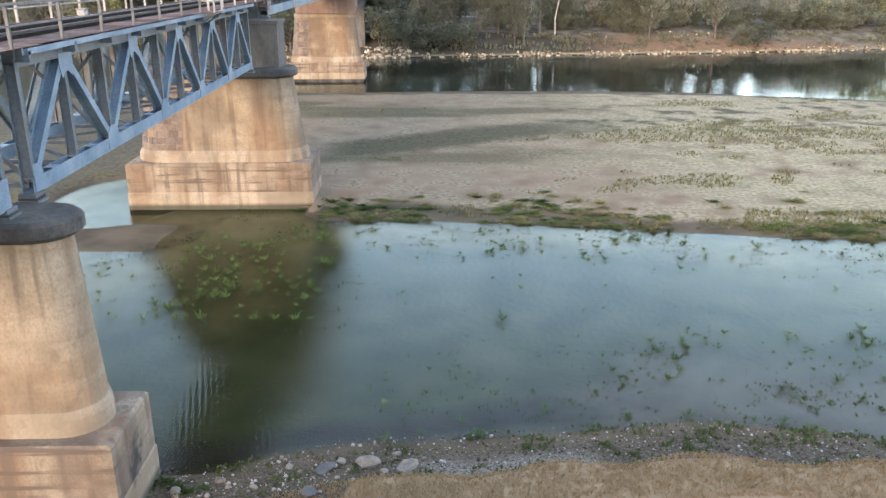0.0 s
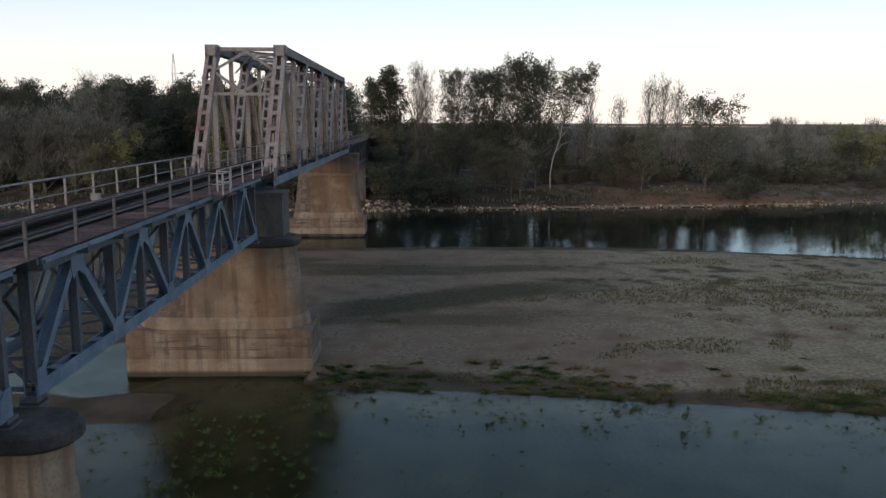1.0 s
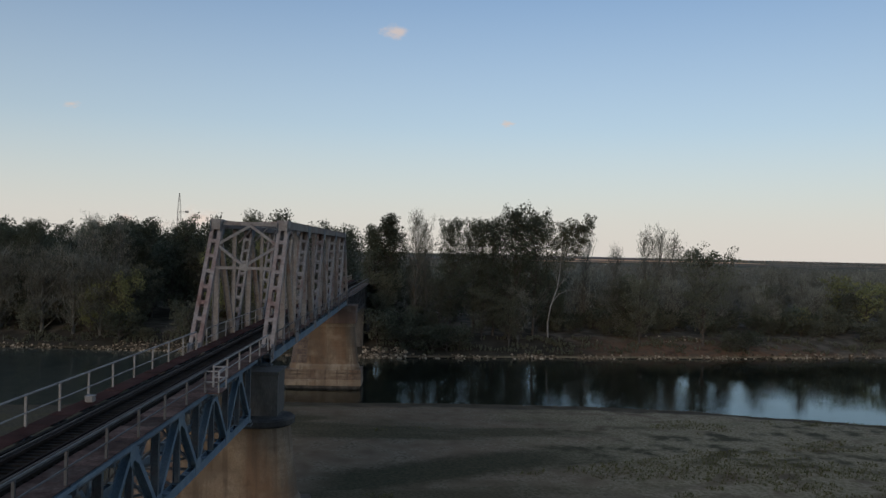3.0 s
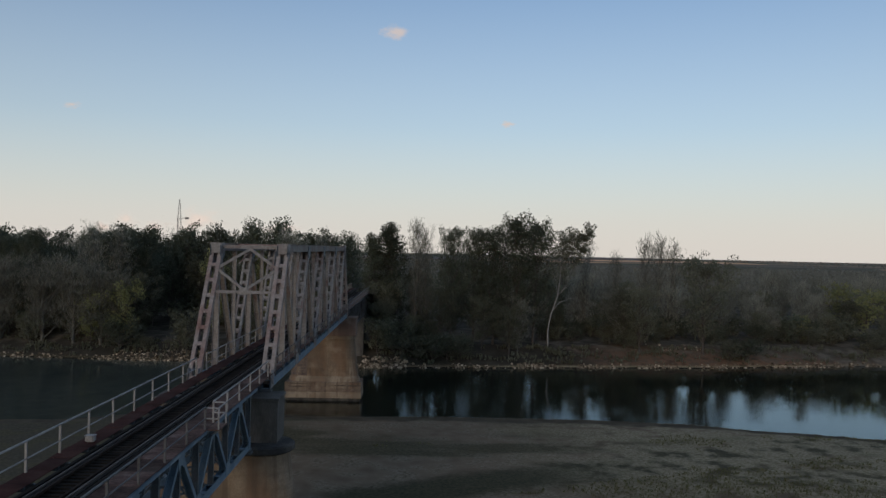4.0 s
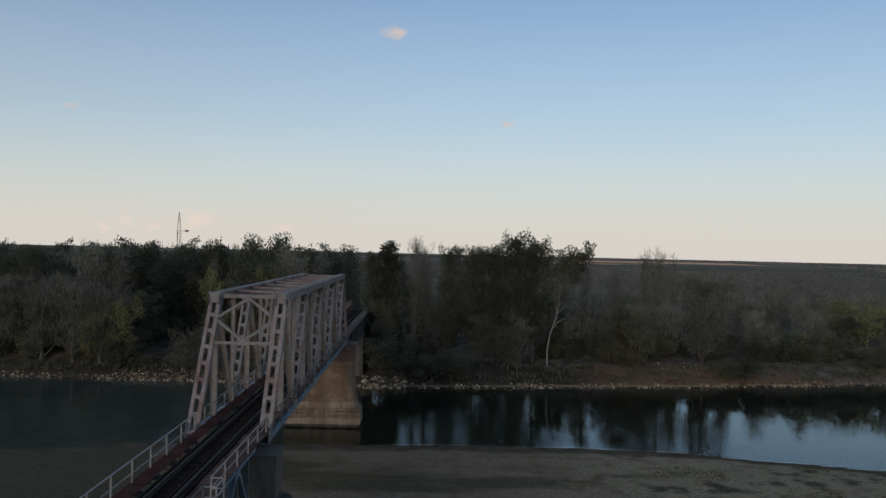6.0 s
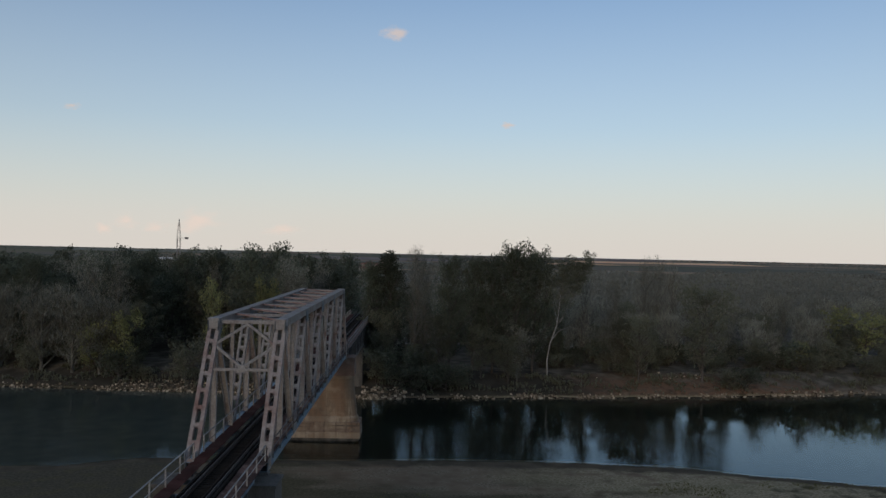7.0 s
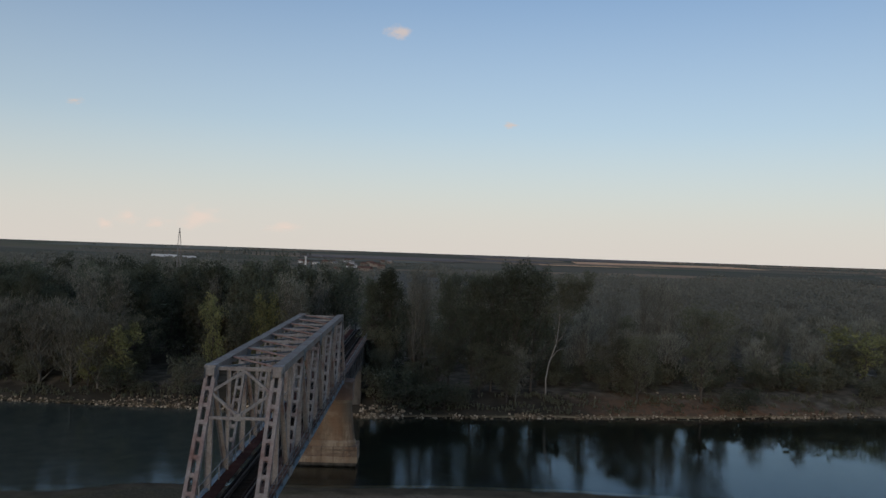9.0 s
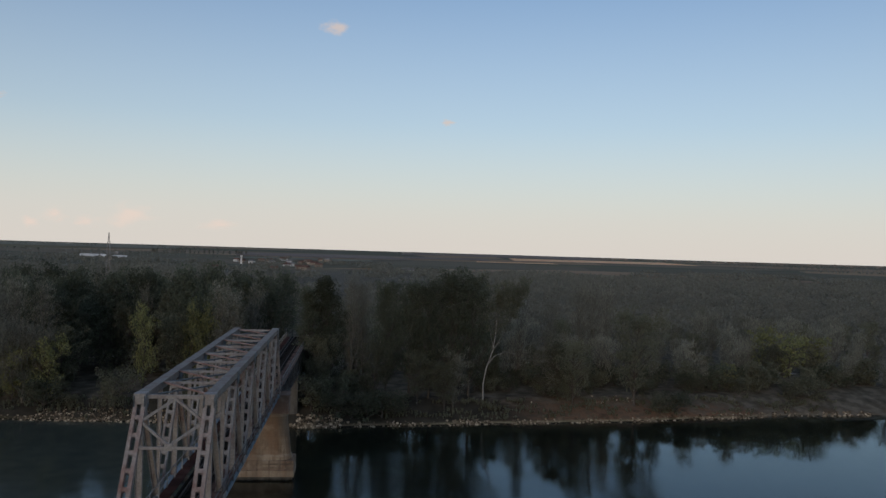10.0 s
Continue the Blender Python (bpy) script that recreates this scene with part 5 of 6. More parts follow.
# the trees that stand out against the sky
for kind, x, y, top, wide in (
        ("poplar", -10.0, 174, 26.5, 1.15), ("poplar", -6.2, 173, 28.5, 1.2), ("bare", -0.8, 174, 28.5, 1.0), ("bare", 1.3, 176, 27, 0.9), ("broad", 6.5, 173, 27, 0.7), ("broad", 11.5, 175, 27, 0.75), ("broad", 15.5, 172, 27.5, 0.8),
        ("broad", 20.5, 172, 30.3, 0.85), ("broad", 24.5, 175, 29.4, 0.85), ("bare", 38.5, 190, 24, 1.0), ("bare", 56, 200, 26, 1.1), ("bare", 59.5, 201, 26.5, 1.1), ("bare", 63, 200, 25, 1.1), ("bare", 49, 204, 22, 1.1), ("olive", 61, 173, 21.9, 1.05), ("bare", 40, 230, 24, 1.0), ("bare", 70, 206, 20, 0.8),
        ("broad", -84, 178, 26.5, 0.7), ("bare", -70, 174, 28, 1.3), ("bare", -65, 176, 27, 1.3), ("broad", -65, 199, 27.2, 0.9), ("broad", -57.5, 201, 27.7, 0.9), ("broad", -50.5, 203, 28.1, 0.85), ("broad", -41, 196, 29, 0.9), ("broad", -34, 200, 29.5, 0.9), ("poplar", -28, 206, 27, 1.0),
        ("yellow", -61.3, 169.5, 11, 1.15), ("grey", -62.5, 171, 11.5, 1.1), ("yellow", -44, 175, 20.5, 0.6), ("yellow", -32.5, 176, 21, 0.6), ("yellow", -35, 178, 20, 0.5), ("yellow", 107, 206, 10, 1.4), ("yellow", 114, 208, 9, 1.4), ("yellow", 111, 199, 9, 1.6), ("yellow", 119, 202, 9, 1.6), ("olive", 4, 168.5, 11, 1), ("olive", 13, 169, 10, 1.1), ("olive", 18.5, 167.5, 9, 1.2),
        ("olive", -8.0, 166.5, 9, 0.9), ("olive", -7.2, 170, 12, 0.8), ("bush", -8.6, 164.8, 5, 1.2), ("bush", -5.5, 166.5, 5, 1.3), ("olive", -19.5, 168, 10, 0.9), ("bush", -3.4, 163.0, 3.6, 1.5), ("bush", -0.4, 162.9, 3.9, 1.6), ("bush", 2.6, 163.0, 4.0, 1.7), ("bush", 5.6, 163.4, 4.2, 1.7), ("bush", 8.2, 163.8, 3.6, 1.6), ("bush", 66, 170.4, 3.4, 1.5), ("bush", 69.5, 170.8, 3.8, 1.6), ("olive", 47, 172.5, 12, 1.0), ("olive", 44.5, 176, 11, 1.0), ("grey", 20.5, 169, 9.5, 1.2), ("bush", -30, 164.5, 6.5, 1.5), ("bush", -26, 164.5, 6, 1.4), ("bush", -61, 167, 5, 1.3), ("yellow", -68, 170, 9, 1.1), ("grey", -72, 171, 13.9, 1.5), ("grey", -66, 170, 13, 1.5), ("grey", -79, 172, 13.9, 1.6), ("bush", -56, 168, 2.2, 1.4), ("bush", -47, 165.5, 6.5, 1.0), ("grey", -88, 173, 13.5, 1.6), ("grey", 42, 178, 9, 1.3), ("olive", 49, 181, 8, 1.2), ("grey", 60, 190, 9, 1.4), ("grey", 96, 196, 8, 1.4), ("olive", 106, 198, 8, 1.3)):
    plant(kind, x, y, top - (5.4 if x < -19 else 4) if top > 14 else top, rng, wide)
# the white-stemmed poplar that leans over the bank
STEM = [(0, 0, -0.3), (-0.1, 0, 3.5), (0.5, 0, 7.0), (1.9, 0.1, 11.0), (2.3, 0.1, 14.5), (2.5, 0, 17.4), (3.0, 0, 20.8), (3.1, 0, 23.8)]
tv, tf, lv, lf = grow(93, 24.0, 0.5, 4.8, 0.7, 20, 4, 30, 0.17, path=STEM, stout=0.4)
white = thing("white_poplar", "leaning white-stemmed poplar with a light airy crown", "tree", "", (27.4, 172.5, ground_height(27.4, 172.5) - 0.1))
part("limb", raw_mesh("limb", tv, tf, BARK_GREY, True), None, white, "grey upper limbs")
tv, tf = [], []
tube(tv, tf, [Vector(p) for p in STEM[:6]], [0.2, 0.165, 0.14, 0.115, 0.09, 0.07], 7)
tube(tv, tf, [Vector((0.7, 0.1, 7.6)), Vector((2.2, 0, 9.6)), Vector((4.6, 0.2, 10.6)), Vector((7.2, 0.2, 10.1))], [0.11, 0.08, 0.05, 0.02], 5)
tube(tv, tf, [Vector((1.9, 0.1, 11.0)), Vector((1.5, 0, 13.5)), Vector((1.0, 0.2, 16))], [0.06, 0.04, 0.02], 5)
tube(tv, tf, [Vector((1.9, 0.1, 11.0)), Vector((3.4, 0, 12.8)), Vector((4.6, 0.2, 13.4))], [0.07, 0.04, 0.02], 5)
part("trunk", raw_mesh("trunk", tv, tf, BARK_PALE, True), None, white, "white bark with bare side limbs")
FORK = [(1.9, 0.1, 11.0), (3.2, 0, 13.0), (4.3, 0.1, 15.0), (5.2, 0, 17.0), (5.9, 0.1, 18.9), (6.5, 0, 20.6), (6.9, 0, 22.0), (7.2, 0, 23.0)]
fork = grow(97, 24.0, 0.4, 4.7, 0.8, 20, 5, 36, 0.17, path=FORK, stout=0.3)
part("limb", raw_mesh("limb", fork[0], fork[1], BARK_GREY, True), None, white, "grey second leader")
part("crown", raw_mesh("crown", lv, lf, LEAF_OLIVE), None, white)
part("crown", raw_mesh("crown", fork[2], fork[3], LEAF_OLIVE), None, white)


def clear_of_line(x, y, margin):
    return not (-18.5 - margin < x < -8.5 + margin)


def wood_kind(x, y, rng):
    """What grows where on the flood plain."""
    r = rng.random()
    if x < -19:
        if y < 176:
            if x < -42:
                return ("grey", rng.uniform(15, 23)) if r < 0.75 else ("olive", rng.uniform(12, 17))
            return ("grey", rng.uniform(11, 17)) if r < 0.6 else ("olive", rng.uniform(8, 13))
        return ("broad", rng.uniform(16, 22)) if r < 0.55 else ("bare", rng.uniform(16, 22)) if r < 0.75 else ("olive", rng.uniform(12, 17))
    if x < 34:
        if y < 190:
            return ("olive", rng.uniform(6, 10)) if r < 0.45 else ("poplar", rng.uniform(8, 13)) if r < 0.7 else ("grey", rng.uniform(6, 9))
        return ("olive", rng.uniform(7, 11)) if r < 0.4 else ("grey", rng.uniform(7, 10)) if r < 0.6 else ("broad", rng.uniform(9, 13))
    return ("grey", rng.uniform(5.5, 11.5)) if r < 0.68 else ("olive", rng.uniform(6, 10)) if r < (0.97 if x > 75 else 2) else ("yellow", rng.uniform(5, 8))


def open_patch(x, y):
    return noise.noise((x * 0.035, y * 0.05, 7.7)) > 0.28


scrub = random.Random(31)
for y0, y1, step in ((167, 204, 6.2), (204, 262, 9.0)):
    y = y0
    while y < y1:
        x = -y * 0.62 - 12
        while x < y * 0.62 + 14:
            px, py = x + rng.uniform(-0.4, 0.4) * step, y + rng.uniform(-0.4, 0.4) * step
            front = line(FAR_SHORE, px)
            thin = px > -8 and rng.random() < (0.4 if py < 190 else 0.12)
            if py > front + (6 if px < 34 else 9) and clear_of_line(px, py, 1.5) and not thin and not (-61 < px < -40 and py < 193) and not (open_patch(px, py) and py < 215):
                kind, h = wood_kind(px, py, rng)
                if px > 38:
                    h = min(h, (6.0 + 0.19 * (py - front - 6)) * rng.uniform(0.5, 1.4))
                elif py < front + 14:
                    h *= 0.62
                plant(kind, px, py, h, rng, rng.uniform(0.9, 1.25))
                for _ in range((2 if py < front + 22 else 1) if px < -8 else 1):
                    if py > 200 or rng.random() > (0.8 if px < -8 else 0.35):
                        continue
                    plant("bush", px + rng.uniform(-3.2, 3.2), py - rng.uniform(0, 3.5), rng.uniform(2.5, 5.5), rng, rng.uniform(1.0, 1.7))
                if px > -8 and py < front + 32:
                    for _ in range(2):
                        plant("bush", px + scrub.uniform(-3.5, 3.5), py - scrub.uniform(-1, 2.5), scrub.uniform(1.8, 3.8), scrub, scrub.uniform(1.1, 1.7))
            x += step
        y += step

for protos in (*KINDS.values(), *KINDS_BACK.values()):
    for p in protos:
        if p.name not in used:
            for o in (*p.children, p):
                bpy.data.objects.remove(o)

# woods that run on across the flood plain
fv, ff = [], []
for y0, y1, step, count, size in ((262, 460, 11, 190, 0.6), (460, 900, 21, 110, 1.1), (900, 1700, 42, 60, 2.4)):
    y = y0
    while y < y1:
        x = -y * 0.62 - 20
        while x < y * 0.66 + 20:
            px, py = x + rng.uniform(-0.5, 0.5) * step, y + rng.uniform(-0.5, 0.5) * step
            n = noise.noise((px * 0.006, py * 0.006, 3.3))
            village = -160 < px + 0.12 * (py - 900) < 60 and 520 < py
            keep = (n > -0.15 or px > 40) if py < 900 else n > 0.05
            glade = 0.03 < px / py < 0.36 and py > 1350
            if clear_of_line(px, py, 3) and keep and not glade and not (village and rng.random() < 0.85):
                h = (rng.uniform(18, 23) if px < -19 and py < 330 else rng.uniform(6.5, 11)) * (0.8 if py > 900 else 1)
                c = Vector((px, py, ground_height(px, py) + h * 0.62))
                for _ in range(count):
                    a, q = rng.uniform(0, 6.283), rng.random() ** 0.5
                    p = c + Vector((math.cos(a) * q * step * 0.55, math.sin(a) * q * step * 0.55, h * (0.36 * (1 - q * q) * rng.uniform(0.2, 1) - 0.3 * rng.random())))
                    leaves(fv, ff, p, 0.3, 1, size, rng)
            x += step
        y += step
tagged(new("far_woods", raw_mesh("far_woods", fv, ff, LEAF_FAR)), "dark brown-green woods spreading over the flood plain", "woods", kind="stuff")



# ---- plants on the sand and in the pool ----
def blades(verts, faces, centre, count, reach, height, width, rng, droop=0.5):
    """Arching blades out of one root, each two quads long and pointed."""
    for _ in range(count):
        a, k = rng.uniform(0, 6.283), rng.uniform(0.35, 1.0)
        d = Vector((math.cos(a), math.sin(a), 0))
        side = Vector((-d.y, d.x, 0)) * width * rng.uniform(0.6, 1.2)
        h = height * rng.uniform(0.6, 1.1)
        r = reach * k
        p0 = centre + d * r * 0.1
        p1 = centre + d * r * 0.55 + Vector((0, 0, h))
        p2 = centre + d * r + Vector((0, 0, h * (1 - droop * rng.random())))
        n = len(verts)
        verts += [p0 - side * 0.6, p0 + side * 0.6, p1 + side, p1 - side, p2]
        faces += [(n, n + 1, n + 2, n + 3), (n + 3, n + 2, n + 4)]


def rooted(verts, faces):
    """Joins the blades of one clump in a common root."""
    root = sum((Vector(v) for v in verts), Vector()) / len(verts)
    root.z = min(v[2] for v in verts)
    joined = [root] + [v for k, v in enumerate(verts) if k % 5 > 1]
    spot = lambda k: 0 if k % 5 < 2 else 1 + k // 5 * 3 + k % 5 - 2
    return joined, [tuple(dict.fromkeys(spot(k) for k in f)) for f in faces]


rng = random.Random(21)
weed_meshes, lush_meshes = [], []
for i in range(10):
    v, f = [], []
    for _ in range(4 + i):
        blades(v, f, Vector((rng.gauss(0, 0.07), rng.gauss(0, 0.05), -0.04)), 3, rng.uniform(0.1, 0.32), rng.uniform(0.12, 0.34), 0.011, rng, 0.3)
    weed_meshes.append(raw_mesh("water_weed", *rooted(v, f), WEED))
    lush_mesh = weed_meshes[-1].copy()
    lush_mesh.materials[0] = WEED_LUSH
    lush_meshes.append(lush_mesh)


def in_pool(x, y):
    return line(NEAR_SHORE, x) - 0.6 < y < line(BAR_SHORE, x) + 1.2


spots = []
for x0, x1, y0, y1, count in ((8, 21, 25.0, 35, 80), (-3, 10, 25.2, 31, 30), (-6, 30, 44.0, 51.4, 120), (-14.5, -5.5, 36, 51, 120), (-18.5, -13, 34, 46, 12), (-2, 24, 30, 44, 26)):
    tries = 0
    while count and tries < 3000:
        tries += 1
        x, y = rng.uniform(x0, x1), rng.uniform(y0, y1)
        if in_pool(x, y) and noise.noise((x * 0.3, y * 0.3, 9)) + 0.5 * noise.noise((x * 1.1, y * 1.1, 3)) > (-0.12 if x0 > -14 else -0.4):
            spots.append((x, y))
            count -= 1
for x, y in spots:
    lush = x < -5
    o = new("water_weed", (lush_meshes if lush or rng.random() < 0.15 else weed_meshes)[rng.randrange(3 if lush else 0, 10)])
    big = (0.55 + 0.8 * rng.random() ** 2) * (1.35 if lush else 1.0) * (1.5 if rng.random() < 0.06 else 1)
    o.matrix_basis = pose(x, y, 0.02, 0, 0, rng.uniform(0, 360)) @ Matrix.Diagonal((big * 1.45, big * 1.3, big * 0.72, 1))
    tagged(o, "green leafy weed clump standing in shallow water", "water plant", "weeds in the pool")
v, f = [], []
made = 0
while made < 1150:
    x = rng.uniform(-19, 30)
    ns, bs = line(NEAR_SHORE, x), line(BAR_SHORE, x)
    y = bs - abs(rng.gauss(0, 3.5)) if rng.random() < 0.45 else ns + abs(rng.gauss(0, 5)) if x > -3 else rng.uniform(34, 52)
    made += 0.02
    if not in_pool(x, y) or noise.noise((x * 0.3, y * 0.3, 9)) + 0.6 * noise.noise((x * 1.1, y * 1.1, 3)) < 0:
        continue
    made += 0.98
    for _ in range(rng.randrange(1, 4)):
        blades(v, f, Vector((x + rng.gauss(0, 0.15), y + rng.gauss(0, 0.1), -0.03)), rng.randrange(3, 6), rng.uniform(0.1, 0.22), rng.uniform(0.05, 0.12), 0.012, rng, 0.4)
tagged(new("weed_sprigs", raw_mesh("weed_sprigs", v, f, WEED)), "tiny green sprigs poking out of the pool", "water plants", kind="stuff")

tuft_meshes = []
for i in range(4):
    v, f = [], []
    for _ in range(6):
        blades(v, f, Vector((rng.gauss(0, 0.13), rng.gauss(0, 0.08), 0)), 13, rng.uniform(0.25, 0.6), rng.uniform(0.12, 0.28), 0.022, rng)
    tuft_meshes.append(raw_mesh("grass_tuft", *rooted(v, f), (WEED, WEED_LUSH, SEDGE, DRY_GRASS)[i]))
for _ in range(420):
    x = rng.uniform(-9, 33)
    y = line(BAR_SHORE, x) + 0.1 + abs(rng.gauss(0, 2.6))
    if noise.noise((x * 0.2, y * 0.3, 2.2)) < -0.2 or x < -7.4 and 54 < y < 62:
        continue
    o = new("grass_tuft", tuft_meshes[rng.randrange(4)])
    k = rng.uniform(0.5, 1.5)
    o.matrix_basis = pose(x, y, ground_height(x, y) - 0.02, 0, 0, rng.uniform(-20, 20)) @ Matrix.Diagonal((k * 1.2, k, k * 0.75, 1))
    tagged(o, "green grass tuft at the sandy water's edge", "grass", "shore grass tufts")
for x, y, k in ((-6.6, 56.2, 1.4), (-5.4, 56.6, 1.2), (-7.6, 55.2, 1.3), (-4.4, 55.4, 1.0), (-6.2, 54.6, 1.2), (-8.6, 55.0, 1.0), (-8.1, 22.5, 0.8), (-7.7, 22.2, 0.7), (-8.5, 22.9, 0.7), (-7.2, 22.5, 0.5)):
    o = new("grass_tuft", tuft_meshes[0])
    o.matrix_basis = pose(x, y, ground_height(x, y) - 0.02, 0, 0, rng.uniform(-20, 20)) @ Matrix.Diagonal((k * 1.2, k, k, 1))
    tagged(o, "lush green grass tuft beside a pier plinth", "grass", "shore grass tufts")

v, f = [], []
made = 0
while made < 6500:
    x, y = rng.uniform(-30, 66), 46 + 66 * rng.random() ** 1.7
    if abs(x) > 0.6 * y + 6 or -21.5 < x < -7.3 and 54 < y < 62:
        continue
    d = min(y - line(BAR_SHORE, x), line(BAR_FAR, x) - y)
    n = noise.noise((x * 0.05, y * 0.14, 5.5)) + 0.6 * noise.noise((x * 0.3, y * 0.5, 1.5)) + 0.008 * min(x, 30) - 0.1 - 0.006 * max(0, y - 62 - 0.3 * max(x, 0))
    beyond = y - 73.0 - 0.42 * x
    if d < 1.0 or n < 0.16 + (0.42 if beyond > 0 else 0) - (0.12 if -5 < beyond < 0 else 0) or math.hypot((x + 22.0) / 5.0, (y - 58.5) / 7.0) < 1.2:
        made += 0.02
        continue
    blades(v, f, Vector((x, y, ground_height(x, y))), 4, 0.26, rng.uniform(0.08, 0.26), 0.024, rng, 0.3)
    made += 1
tagged(new("bar_grass", raw_mesh("bar_grass", v, f, SEDGE)), "sparse dry grass over the sand bar", "grass", kind="stuff")

v, f = [], []
for _ in range(9000):
    x = rng.uniform(-8.5, 19)
    y = line(NEAR_SHORE, x) - 2.7 - rng.random() * 3.3
    blades(v, f, Vector((x, y, ground_height(x, y))), 3, 0.22, 0.1, 0.012, rng, 0.6)
tagged(new("bank_grass", raw_mesh("bank_grass", v, f, STRAW)), "short dry straw-coloured grass on the bank", "grass", kind="stuff")
v, f = [], []
for _ in range(2000):
    x = rng.uniform(-9, 19)
    y = line(NEAR_SHORE, x) + 0.3 - rng.random() * 3.2
    if noise.noise((x * 0.7, y * 0.9, 3)) + 0.6 * noise.noise((x * 2.3, y * 2.6, 8)) > (0.16 if x < 7 else 0.06):
        blades(v, f, Vector((x, y, ground_height(x, y) - 0.02)), 7, 0.17, 0.13, 0.016, rng)
tagged(new("shore_weeds", raw_mesh("shore_weeds", v, f, WEED_LUSH)), "low green weeds among the shore pebbles", "weeds", kind="stuff")


v, f = [], []
for _ in range(1500):
    x = rng.uniform(-90, 112)
    d = 0.8 + rng.random() ** 0.8 * 8
    y = line(FAR_SHORE, x) + d
    if clear_of_line(x, y, 0) and noise.noise((x * 0.16, y * 0.3, 12)) + 0.5 * noise.noise((x * 0.7, y * 0.9, 2)) > 0.02:
        for _ in range(3):
            blades(v, f, Vector((x + rng.gauss(0, 0.4), y + rng.gauss(0, 0.4), ground_height(x, y) - 0.05)), 9, 0.5, rng.uniform(0.3, 1.0), 0.05, rng, 0.4)
tagged(new("bank_scrub", raw_mesh("bank_scrub", v, f, LEAF_OLIVE)), "rough brown-green scrub along the far bank", "scrub", kind="stuff")


# ---- stones ----
def boulder(seed, flat=0.7):
    bm = bmesh.new()
    bmesh.ops.create_icosphere(bm, subdivisions=2, radius=1)
    for q in bm.verts:
        k = 1 + 0.45 * noise.noise(q.co * 0.9 + Vector((seed * 3.1, 0, 0))) + 0.18 * noise.noise(q.co * 2.6 + Vector((0, seed * 1.7, 0)))
        q.co = Vector((q.co.x * k, q.co.y * k, q.co.z * k * flat))
    for fc in bm.faces:
        fc.smooth = False
    return bm


rock_meshes = [mesh_from("rock", boulder(i, 0.62), ROCK if i != 2 else ROCK_DARK) for i in range(4)]
for i, (x, y, k) in enumerate(((-1.98, 23.7, 0.36), (-0.64, 23.35, 0.34), (-3.4, 23.4, 0.3), (-8.0, 22.2, 0.2), (-3.75, 21.9, 0.26), (-1.0, 24.3, 0.13), (-6.8, 22.9, 0.16), (-2.9, 23.9, 0.17), (-1.4, 23.2, 0.12), (-4.6, 23.6, 0.14), (-5.6, 22.4, 0.13))):
    o = new("rock", rock_meshes[2 if i in (2, 4) else i if i < 2 else (i * 3) % 4 if (i * 3) % 4 != 2 else 3])
    o.matrix_basis = pose(x, y, ground_height(x, y) + k * 0.22, rng.uniform(-10, 10), rng.uniform(-10, 10), rng.uniform(0, 360)) @ Matrix.Diagonal((k * 1.2, k * 0.9, k * (0.5 if i in (2, 4) else 1.0), 1))
    tagged(o, "flat slate-blue slab on the gravel shore" if i in (2, 4) else "rounded pale river rock on the gravel shore", "rock", "shore rocks")


def chip(verts, faces, c, r, rng):
    """A small angular stone of eight corners."""
    n = len(verts)
    a = rng.uniform(0, 6.283)
    ca, sa = math.cos(a), math.sin(a)
    for dz in (-1, 1):
        for dx, dy in ((-1, -1), (1, -1), (1, 1), (-1, 1)):
            k = (0.72 if dz > 0 else 1.0)
            px, py = dx * k * rng.uniform(0.6, 1.15), dy * k * rng.uniform(0.5, 0.95)
            verts.append(c + Vector((px * ca - py * sa, px * sa + py * ca, dz * rng.uniform(0.4, 0.7))) * r)
    faces += [(n, n + 3, n + 2, n + 1), (n + 4, n + 5, n + 6, n + 7), (n, n + 1, n + 5, n + 4), (n + 1, n + 2, n + 6, n + 5), (n + 2, n + 3, n + 7, n + 6), (n + 3, n, n + 4, n + 7)]


v, f = [], []
for _ in range(6500):
    x = rng.uniform(-14, 20)
    y = line(NEAR_SHORE, x) + 0.35 - rng.random() ** 0.8 * 3.6
    if x < -8.4 and 20 < y < 23.6:
        continue
    r = 0.018 + 0.035 * rng.random() ** 3 + (0.05 if rng.random() < (0.07 if x < 0 else 0.015) else 0)
    chip(v, f, Vector((x, y, ground_height(x, y) + r * 0.3)), r, rng)
tagged(new("shore_pebbles", raw_mesh("shore_pebbles", v, f, PEBBLE)), "mixed grey and white pebbles along the near shore", "pebbles", kind="stuff")
v, f = [], []
for k in range(4900):
    x = rng.uniform(-95, 118) if k < 3900 else rng.uniform(-62, -20) if k < 4600 else rng.uniform(-11, -2.5)
    pile = -11 < x < -2.5
    n = noise.noise((x * 0.15, 3.0, 8))
    left = -62 < x < -24
    if not pile and not left and n + 0.7 * noise.noise((x * 0.6, 1.0, 4)) < -0.05 and rng.random() < 0.85:
        continue
    d = (rng.random() ** 2.2) * (4.2 if pile else 4.5 if left else 1.5) - 0.25
    y = line(FAR_SHORE, x) + d + 0.3 * n
    r = (0.06 + 0.26 * rng.random() ** 2.6) * (1.2 if pile else 1)
    chip(v, f, Vector((x, y, max(-0.05, ground_height(x, y)) + r * 0.3)), r, rng)
tagged(new("bank_riprap", raw_mesh("bank_riprap", v, f, RIPRAP)), "pale broken stones lining the far waterline", "stones", kind="stuff")
v, f = [], []
for _ in range(70):
    x = 58 + rng.gauss(0, 4) if rng.random() < 0.7 else rng.uniform(-70, 60)
    y = line(FAR_SHORE, x) + 7 + abs(rng.gauss(0, 2))
    chip(v, f, Vector((x, y, ground_height(x, y) + 0.05)), rng.uniform(0.1, 0.24), rng)
